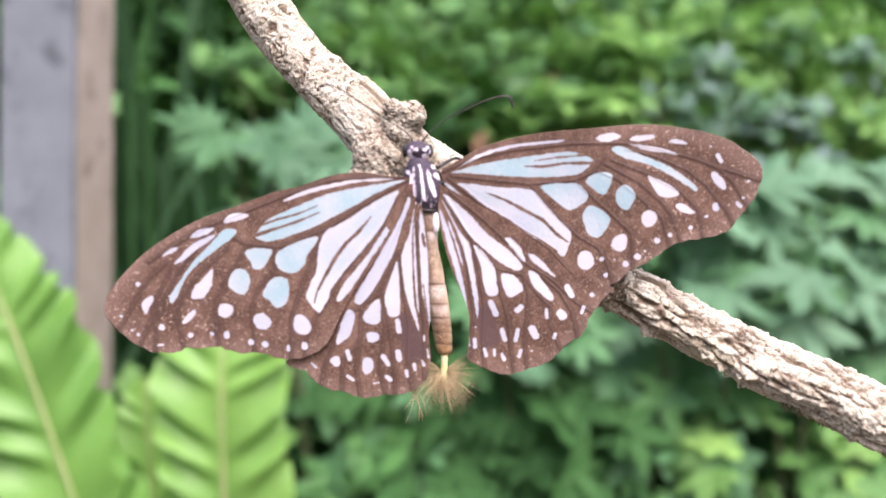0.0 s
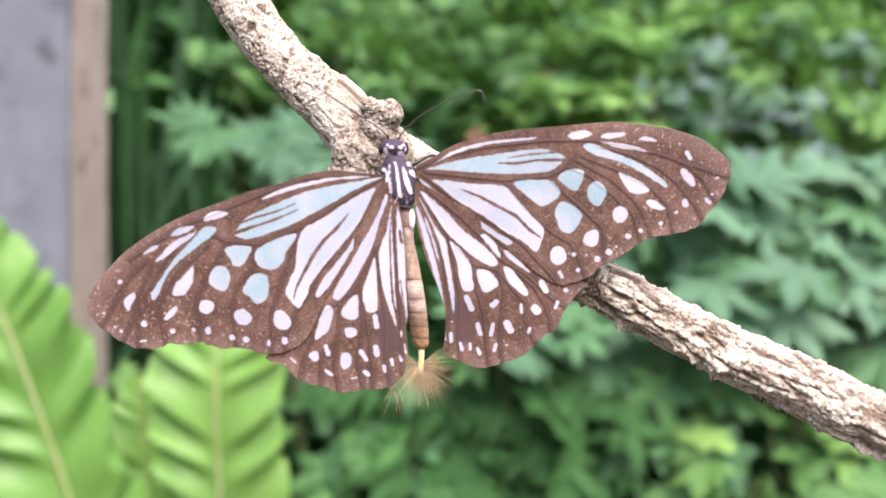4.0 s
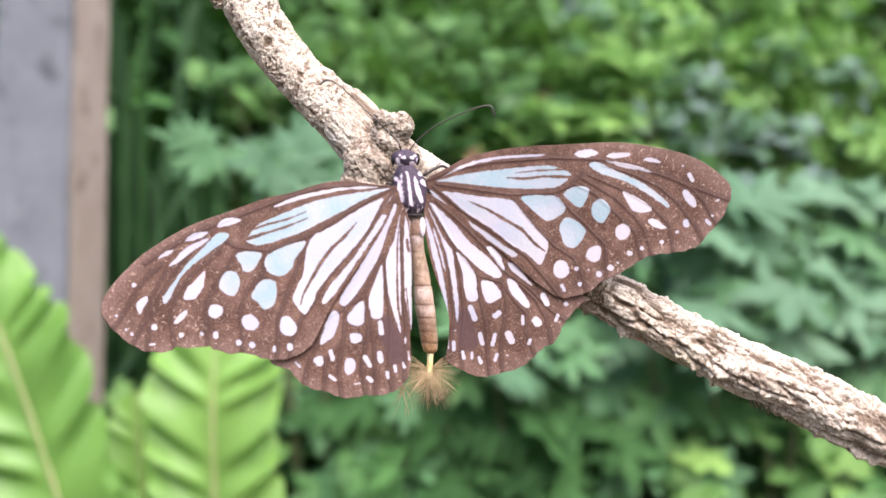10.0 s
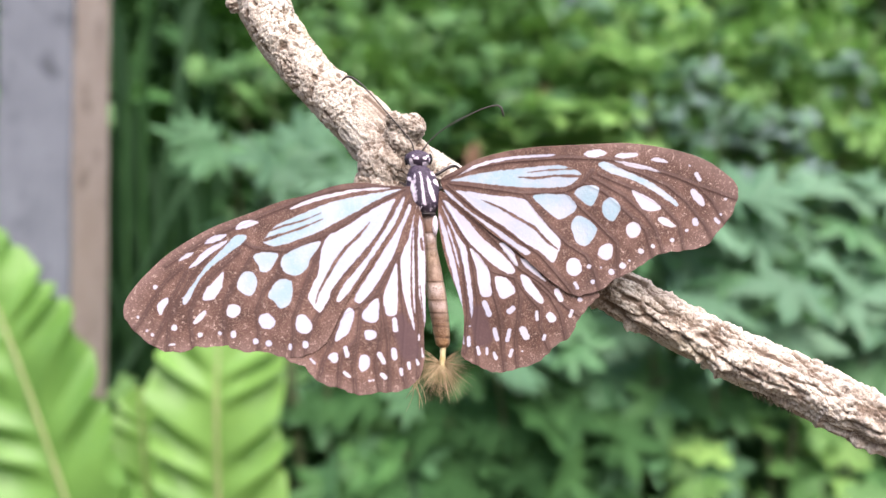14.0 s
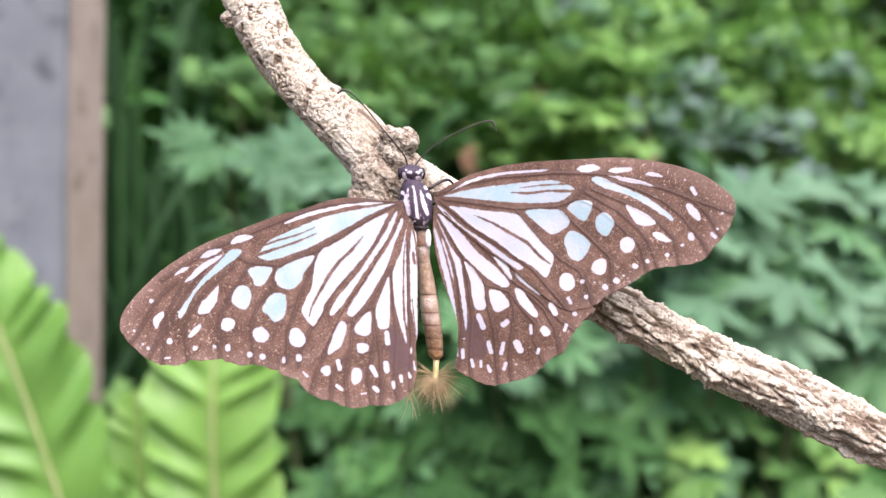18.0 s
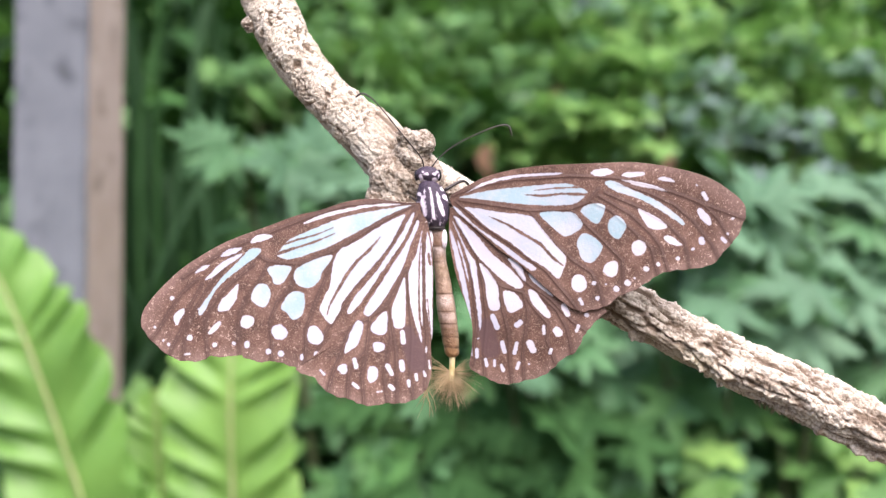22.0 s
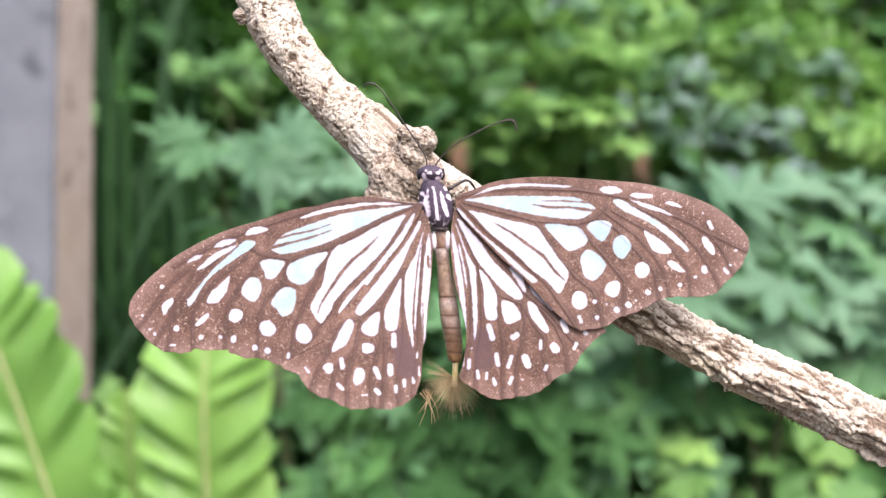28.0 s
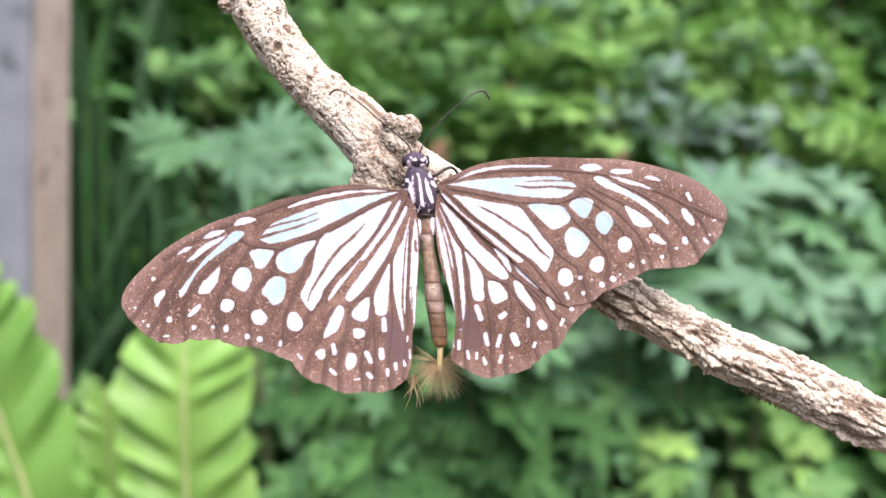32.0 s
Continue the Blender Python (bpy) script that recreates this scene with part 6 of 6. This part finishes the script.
# ---------------------------------------------------------------- wings and antennae moving
# wing hinges in metres from the root; the turns of the wings, in degrees, and their slides, in millimetres
HINGES = {
    "left fore": (-0.00272, -0.00120, 0.00113),
    "left hind": (-0.00175, -0.00121, -0.00049),
    "right fore": (0.00160, -0.00080, 0.00259),
    "right hind": (0.00137, -0.00064, 0.00003),
}
LEFT_FORE = [
    (0, 5.63, -10.51, 0.28, 0.49, 0.29), (0.5, 1.11, -10.68, -0.03, 0.32, 0.21), (1, 0.53, -10.70, -0.40, 0.41, 0.23), (1.5, 0.95, -10.74, -0.11, 0.29, 0.24), (2, 4.14, -10.45, -0.12, 0.43, 0.27),
    (2.5, 5.14, -10.56, -0.40, 0.51, 0.25), (3, 7.71, -10.69, -0.01, 0.49, 0.46), (3.5, 7.15, -10.79, 0.22, 0.54, 0.37), (5.5, 1.65, -10.59, 1.17, 0.36, 0.06), (6, -1.19, -10.98, 0.46, 0.14, 0.01),
    (6.5, 3.70, -10.73, 0.44, 0.31, 0.17), (7, 7.61, -10.20, 0.59, 0.59, 0.28), (7.5, 6.84, -10.82, 0.16, 0.26, 0.21), (8, 6.27, -10.68, 0.10, 0.30, 0.15), (8.5, 4.23, -10.77, -0.62, 0.20, 0.17),
    (9, 2.71, -11.07, -0.52, 0.05, 0.20), (9.5, 1.57, -10.50, -0.78, 0.09, 0.12), (10, -0.32, -10.15, -1.02, 0.06, 0.05), (10.5, -0.24, -10.25, -0.98, 0.10, 0.01), (11, -0.26, -10.21, -1.03, 0.05, 0.03),
    (11.5, -0.87, -10.31, -1.06, 0.05, -0.01), (12, -2.30, -10.52, -0.80, 0.06, 0.04), (12.5, -1.05, -10.19, -0.91, 0.18, 0.12), (13, -3.41, -10.53, -0.86, -0.00, 0.00), (13.5, -4.15, -10.53, -1.35, -0.07, -0.02),
    (14, -5.71, -10.95, -1.86, -0.16, -0.09), (14.5, -6.68, -10.74, -2.56, -0.18, -0.20), (16.5, -6.37, -11.17, -2.93, -0.16, -0.01), (17, -7.24, -10.97, -3.56, -0.17, -0.10), (17.5, -7.59, -10.89, -3.00, -0.13, -0.12),
    (18, -7.17, -11.01, -2.79, -0.23, -0.16), (18.5, -8.52, -11.03, -2.44, -0.23, -0.15), (19, -8.12, -10.81, -1.72, -0.10, -0.15), (19.5, -8.30, -10.57, -2.13, -0.14, -0.20), (20, -7.67, -10.60, -1.49, -0.15, -0.19),
    (20.5, -7.54, -10.48, -1.33, -0.16, -0.23), (21, -8.49, -10.45, -0.71, -0.10, -0.28), (21.5, -7.93, -10.42, -1.25, -0.06, -0.18), (22, -7.63, -10.42, -1.40, -0.22, -0.21), (22.5, -8.75, -10.43, -0.61, -0.14, -0.22),
    (23, -7.83, -10.52, -1.25, -0.20, -0.16), (23.5, -8.89, -10.27, -1.82, -0.19, -0.23), (24, -9.71, -10.59, -2.66, -0.35, -0.16), (24.5, -10.27, -9.43, -3.56, -0.43, -0.34), (25, -10.38, -8.79, -4.33, -0.44, -0.24),
    (25.5, -11.18, -6.82, -4.28, -0.45, -0.35), (27.5, -10.41, -6.90, -5.36, -0.42, -0.21), (28, -10.11, -7.10, -5.75, -0.43, -0.24), (28.5, -8.73, -7.06, -6.16, -0.45, -0.19), (29, -9.56, -7.49, -6.67, -0.41, -0.12),
    (29.5, -8.99, -7.58, -6.86, -0.31, -0.04), (30, -8.04, -7.36, -7.22, -0.28, -0.04), (30.5, -8.25, -8.26, -6.89, -0.23, -0.06), (31, -7.76, -8.42, -7.15, -0.34, -0.01), (31.5, -8.17, -8.70, -6.88, -0.40, -0.06),
    (32, -7.90, -8.36, -7.00, -0.37, -0.26),
]
LEFT_HIND = [
    (0, 6.24, 11.11, -0.45, 0.13, 0.16), (0.5, 3.83, 11.58, -0.16, 0.09, 0.10), (1, 3.00, 11.38, 0.42, 0.15, 0.18), (1.5, 3.25, 11.81, 0.55, 0.16, 0.19), (2, 4.97, 11.48, -0.30, 0.18, 0.20),
    (2.5, 5.44, 11.29, -0.66, 0.18, 0.14), (3, 6.59, 11.58, -1.32, 0.21, 0.14), (3.5, 5.79, 11.42, -2.12, 0.26, 0.13), (5.5, 2.15, 11.70, 0.22, 0.24, 0.04), (6, 1.55, 11.98, 1.02, 0.08, -0.06),
    (6.5, 4.18, 11.84, -0.40, 0.22, 0.06), (7, 6.69, 11.80, -2.35, 0.30, 0.14), (7.5, 5.03, 11.56, -0.76, 0.25, 0.19), (8, 5.61, 11.72, -1.25, 0.21, 0.04), (8.5, 4.05, 11.43, -1.02, 0.13, 0.13),
    (9, 3.40, 11.27, -0.21, -0.03, 0.16), (9.5, 3.03, 12.06, -1.34, 0.01, 0.06), (10, 1.28, 12.39, -0.86, -0.07, 0.00), (10.5, 0.60, 12.42, -1.63, 0.07, 0.02), (11, 0.45, 12.67, -1.58, 0.09, -0.01),
    (11.5, -0.28, 12.58, -1.65, 0.12, -0.05), (12, -1.35, 12.39, -0.86, 0.10, 0.02), (12.5, 0.86, 12.35, -2.27, 0.08, 0.06), (13, -2.53, 12.24, -0.97, 0.00, 0.00), (13.5, -4.22, 12.25, -1.13, 0.00, 0.00),
    (14, -5.32, 12.55, -2.19, 0.05, -0.14), (14.5, -5.99, 12.40, -2.89, -0.15, -0.19), (16.5, -6.14, 11.97, -4.00, -0.14, -0.10), (17, -6.90, 12.24, -4.33, -0.14, -0.09), (17.5, -6.94, 11.83, -4.27, -0.22, -0.07),
    (18, -7.47, 12.31, -3.98, -0.09, -0.19), (18.5, -8.44, 12.18, -3.70, -0.14, -0.22), (19, -7.99, 12.00, -3.28, -0.19, -0.18), (19.5, -8.47, 12.45, -3.21, -0.09, -0.26), (20, -8.05, 12.42, -3.20, -0.11, -0.24),
    (20.5, -8.78, 12.51, -2.96, -0.09, -0.30), (21, -9.47, 12.55, -2.58, -0.06, -0.35), (21.5, -8.72, 12.25, -3.36, -0.09, -0.26), (22, -8.54, 12.66, -2.90, -0.20, -0.34), (22.5, -9.54, 12.54, -2.17, -0.23, -0.34),
    (23, -8.82, 12.69, -3.18, -0.16, -0.26), (23.5, -8.73, 12.81, -3.76, -0.19, -0.30), (24, -9.77, 12.98, -4.38, -0.30, -0.33), (24.5, -11.47, 14.02, -4.61, -0.39, -0.43), (25, -11.06, 14.77, -6.10, -0.37, -0.42),
    (25.5, -11.77, 16.80, -6.50, -0.47, -0.53), (27.5, -12.67, 17.17, -8.23, -0.23, -0.36), (28, -12.81, 16.71, -8.06, -0.33, -0.34), (28.5, -12.81, 17.27, -9.11, -0.17, -0.32), (29, -12.74, 16.40, -9.82, -0.21, -0.19),
    (29.5, -11.76, 16.20, -10.62, -0.22, -0.12), (30, -11.99, 16.22, -10.66, -0.07, -0.06), (30.5, -11.44, 15.01, -10.56, -0.09, -0.06), (31, -11.63, 15.09, -10.78, -0.10, -0.05), (31.5, -11.68, 15.23, -10.33, -0.18, -0.11),
    (32, -11.29, 15.10, -9.46, -0.19, -0.22),
]
RIGHT_FORE = [
    (0, 8.87, -12.50, 1.54, -0.07, 0.08), (0.5, 6.09, -12.15, 1.94, 0.00, 0.08), (1, 5.89, -12.06, 2.26, 0.16, 0.12), (1.5, 6.60, -12.21, 2.45, 0.02, 0.13), (2, 6.99, -12.02, 2.30, 0.04, 0.19),
    (2.5, 5.12, -12.01, 2.32, 0.22, 0.14), (3, 9.23, -11.96, 1.47, -0.16, 0.19), (3.5, 8.62, -12.40, 2.08, -0.16, 0.13), (5.5, 4.16, -11.84, 2.81, 0.07, 0.17), (6, 1.95, -11.76, 2.38, 0.19, 0.10),
    (6.5, 8.75, -11.89, 1.83, -0.09, 0.14), (7, 11.67, -12.18, 0.84, -0.22, 0.06), (7.5, 13.07, -12.20, 0.79, -0.40, 0.13), (8, 11.25, -12.27, 0.65, -0.23, 0.01), (8.5, 11.28, -12.26, 0.49, -0.31, 0.01),
    (9, 12.01, -12.46, 0.52, -0.39, -0.02), (9.5, 10.00, -11.22, 0.90, -0.37, -0.01), (10, 8.79, -10.56, 1.49, -0.14, -0.05), (10.5, 9.38, -10.89, 1.48, -0.28, -0.04), (11, 8.94, -10.99, 1.38, -0.33, -0.12),
    (11.5, 8.08, -10.89, 2.15, -0.16, -0.13), (12, 5.07, -10.66, 2.27, -0.02, 0.01), (12.5, 6.81, -10.45, 2.26, -0.17, 0.03), (13, 3.38, -10.40, 2.48, 0.00, -0.00), (13.5, 3.22, -10.33, 2.45, -0.02, 0.05),
    (14, 0.92, -10.44, 2.16, 0.09, -0.05), (14.5, -4.05, -9.70, 2.09, 0.34, -0.06), (16.5, 1.50, -10.44, 1.27, -0.01, -0.12), (17, 0.39, -10.77, 1.02, 0.08, -0.29), (17.5, 1.15, -10.26, -0.66, 0.11, -0.19),
    (18, 0.57, -10.36, -1.82, 0.10, -0.26), (18.5, 0.89, -10.24, -1.31, 0.19, -0.32), (19, 1.31, -10.05, -0.70, 0.14, -0.24), (19.5, 1.11, -9.66, -0.24, 0.15, -0.22), (20, 1.40, -9.80, -0.56, 0.10, -0.27),
    (20.5, 1.35, -9.70, -0.85, 0.12, -0.27), (21, 1.53, -9.71, -1.66, 0.10, -0.23), (21.5, 1.74, -9.45, -0.59, 0.12, -0.21), (22, 0.99, -9.39, -1.27, 0.10, -0.24), (22.5, 0.80, -9.62, -0.28, -0.01, -0.28),
    (23, 0.96, -9.32, 0.37, 0.02, -0.17), (23.5, 0.96, -9.44, 0.95, 0.03, -0.24), (24, -0.29, -9.35, 0.93, 0.05, -0.27), (24.5, -0.91, -7.52, -0.29, -0.10, -0.44), (25, -1.03, -6.60, -0.30, 0.01, -0.50),
    (25.5, -1.65, -3.87, -1.93, 0.01, -0.68), (27.5, -4.60, -3.14, 3.21, 0.29, -0.38), (28, -5.56, -3.59, 3.06, 0.23, -0.44), (28.5, -4.80, -3.74, 2.76, 0.24, -0.42), (29, -5.45, -3.79, 3.35, 0.16, -0.36),
    (29.5, -5.43, -3.94, 3.18, 0.14, -0.41), (30, -4.78, -3.79, 3.62, 0.23, -0.26), (30.5, -4.05, -4.95, 3.38, 0.23, -0.17), (31, -3.62, -5.74, 3.50, 0.05, -0.19), (31.5, -4.74, -6.13, 3.16, 0.05, -0.26),
    (32, -3.67, -6.61, 3.26, 0.12, -0.28),
]
RIGHT_HIND = [
    (0, 7.16, -31.99, 1.12, -0.14, 0.14), (0.5, 5.32, -31.80, -0.14, -0.17, 0.19), (1, 5.28, -31.65, -0.57, -0.00, 0.24), (1.5, 6.93, -31.62, 0.34, -0.07, 0.21), (2, 6.47, -31.59, 0.36, -0.08, 0.25),
    (2.5, 5.97, -31.37, -1.96, 0.05, 0.30), (3, 7.75, -31.49, 1.63, -0.22, 0.19), (3.5, 7.70, -31.67, 1.46, -0.12, 0.14), (5.5, 4.60, -31.38, 3.09, 0.11, 0.06), (6, 1.34, -31.38, 0.71, 0.04, 0.16),
    (6.5, 6.37, -31.25, 3.48, -0.04, 0.07), (7, 8.06, -31.56, 4.04, -0.12, -0.01), (7.5, 8.94, -31.78, 4.62, -0.25, -0.07), (8, 8.11, -31.32, 2.80, -0.07, -0.02), (8.5, 7.99, -31.38, 2.62, -0.15, -0.06),
    (9, 8.35, -31.68, 3.33, -0.27, -0.09), (9.5, 7.63, -30.17, 3.59, -0.11, -0.07), (10, 6.62, -29.94, 3.40, -0.11, -0.14), (10.5, 6.79, -30.05, 4.06, -0.13, -0.15), (11, 6.66, -30.20, 3.79, -0.18, -0.18),
    (11.5, 5.78, -30.08, 3.54, -0.13, -0.15), (12, 4.51, -30.03, 2.24, -0.05, -0.08), (12.5, 4.85, -29.76, 3.67, -0.16, -0.02), (13, 3.15, -29.65, 2.46, -0.00, 0.00), (13.5, 2.69, -29.82, 2.93, -0.09, -0.03),
    (14, 0.60, -29.92, 2.22, 0.02, 0.02), (14.5, -2.27, -29.35, 0.29, 0.29, 0.08), (16.5, 3.16, -29.00, -0.18, 0.28, 0.06), (17, 1.95, -29.35, -1.23, 0.22, 0.06), (17.5, 1.35, -29.37, -2.48, 0.19, 0.08),
    (18, 1.09, -29.47, -3.35, 0.24, 0.03), (18.5, 1.79, -29.29, -3.69, 0.34, -0.04), (19, 1.33, -29.09, -2.51, 0.28, -0.01), (19.5, 1.00, -29.04, -2.04, 0.25, -0.08), (20, 1.14, -28.85, -1.64, 0.26, -0.08),
    (20.5, 1.06, -29.21, -1.61, 0.21, -0.14), (21, 0.06, -29.31, -2.20, 0.21, -0.14), (21.5, 1.16, -28.95, -1.37, 0.25, -0.13), (22, 1.26, -28.93, -1.46, 0.23, -0.14), (22.5, 0.93, -28.95, 0.98, 0.20, -0.18),
    (23, 0.41, -28.96, 1.24, 0.11, -0.14), (23.5, 0.45, -28.41, 1.38, 0.19, -0.08), (24, 0.37, -28.25, 0.18, 0.22, -0.06), (24.5, 0.64, -26.47, -0.05, 0.24, -0.27), (25, 0.57, -25.55, -0.97, 0.28, -0.28),
    (25.5, 0.27, -22.99, -3.98, 0.27, -0.49), (27.5, -5.10, -23.42, 4.04, 0.16, -0.34), (28, -6.21, -23.47, 5.03, 0.15, -0.32), (28.5, -6.91, -23.23, 5.24, 0.20, -0.20), (29, -6.59, -23.52, 6.12, 0.08, -0.17),
    (29.5, -5.72, -23.67, 6.24, 0.15, -0.19), (30, -5.03, -23.98, 5.32, 0.16, -0.13), (30.5, -5.14, -25.51, 4.90, 0.10, -0.10), (31, -3.46, -25.97, 5.52, 0.05, -0.06), (31.5, -5.03, -25.81, 4.02, 0.07, -0.02),
    (32, -5.19, -26.19, 4.42, -0.00, -0.07),
]
FEELER_LEFT_TURNS = [(0, 30, -12, 0), (3, 30, -11.5, 0), (6, 30, -11, 0), (9, 34, -3, 0), (11, 15, -1, 0), (13, 2, 0, 0), (16, 12, 2, 0), (19, 22, 4.5, 0), (23, 20, 4.5, 0), (28, 5, 8, 0), (30, 10, 1, 0), (32, 15, -8, 0)]
FEELER_RIGHT_TURNS = [(0, 8, 3, 0), (6, 6, 0, 0), (9, 5, 2, 0), (13, 0, 0, 0), (19, 2, 1, 0), (23, 2, 2, 0), (28, 4, 0, 0), (30, 4, -5, 0), (32, 4, -14, 0)]


def motions():
    for key, rows in (("left fore", LEFT_FORE), ("left hind", LEFT_HIND), ("right fore", RIGHT_FORE), ("right hind", RIGHT_HIND)):
        x, y, z = HINGES[key]
        walk(WINGS[key], [(t, pose(x + u / 1000, y, z + v / 1000, a, b, c)) for t, a, b, c, u, v in rows])
    for ob, rows in zip(FEELERS, (FEELER_LEFT_TURNS, FEELER_RIGHT_TURNS)):
        x, y, z = ob.location
        walk(ob, [(t, pose(x, y, z, a, b, c)) for t, a, b, c in rows])


motions()
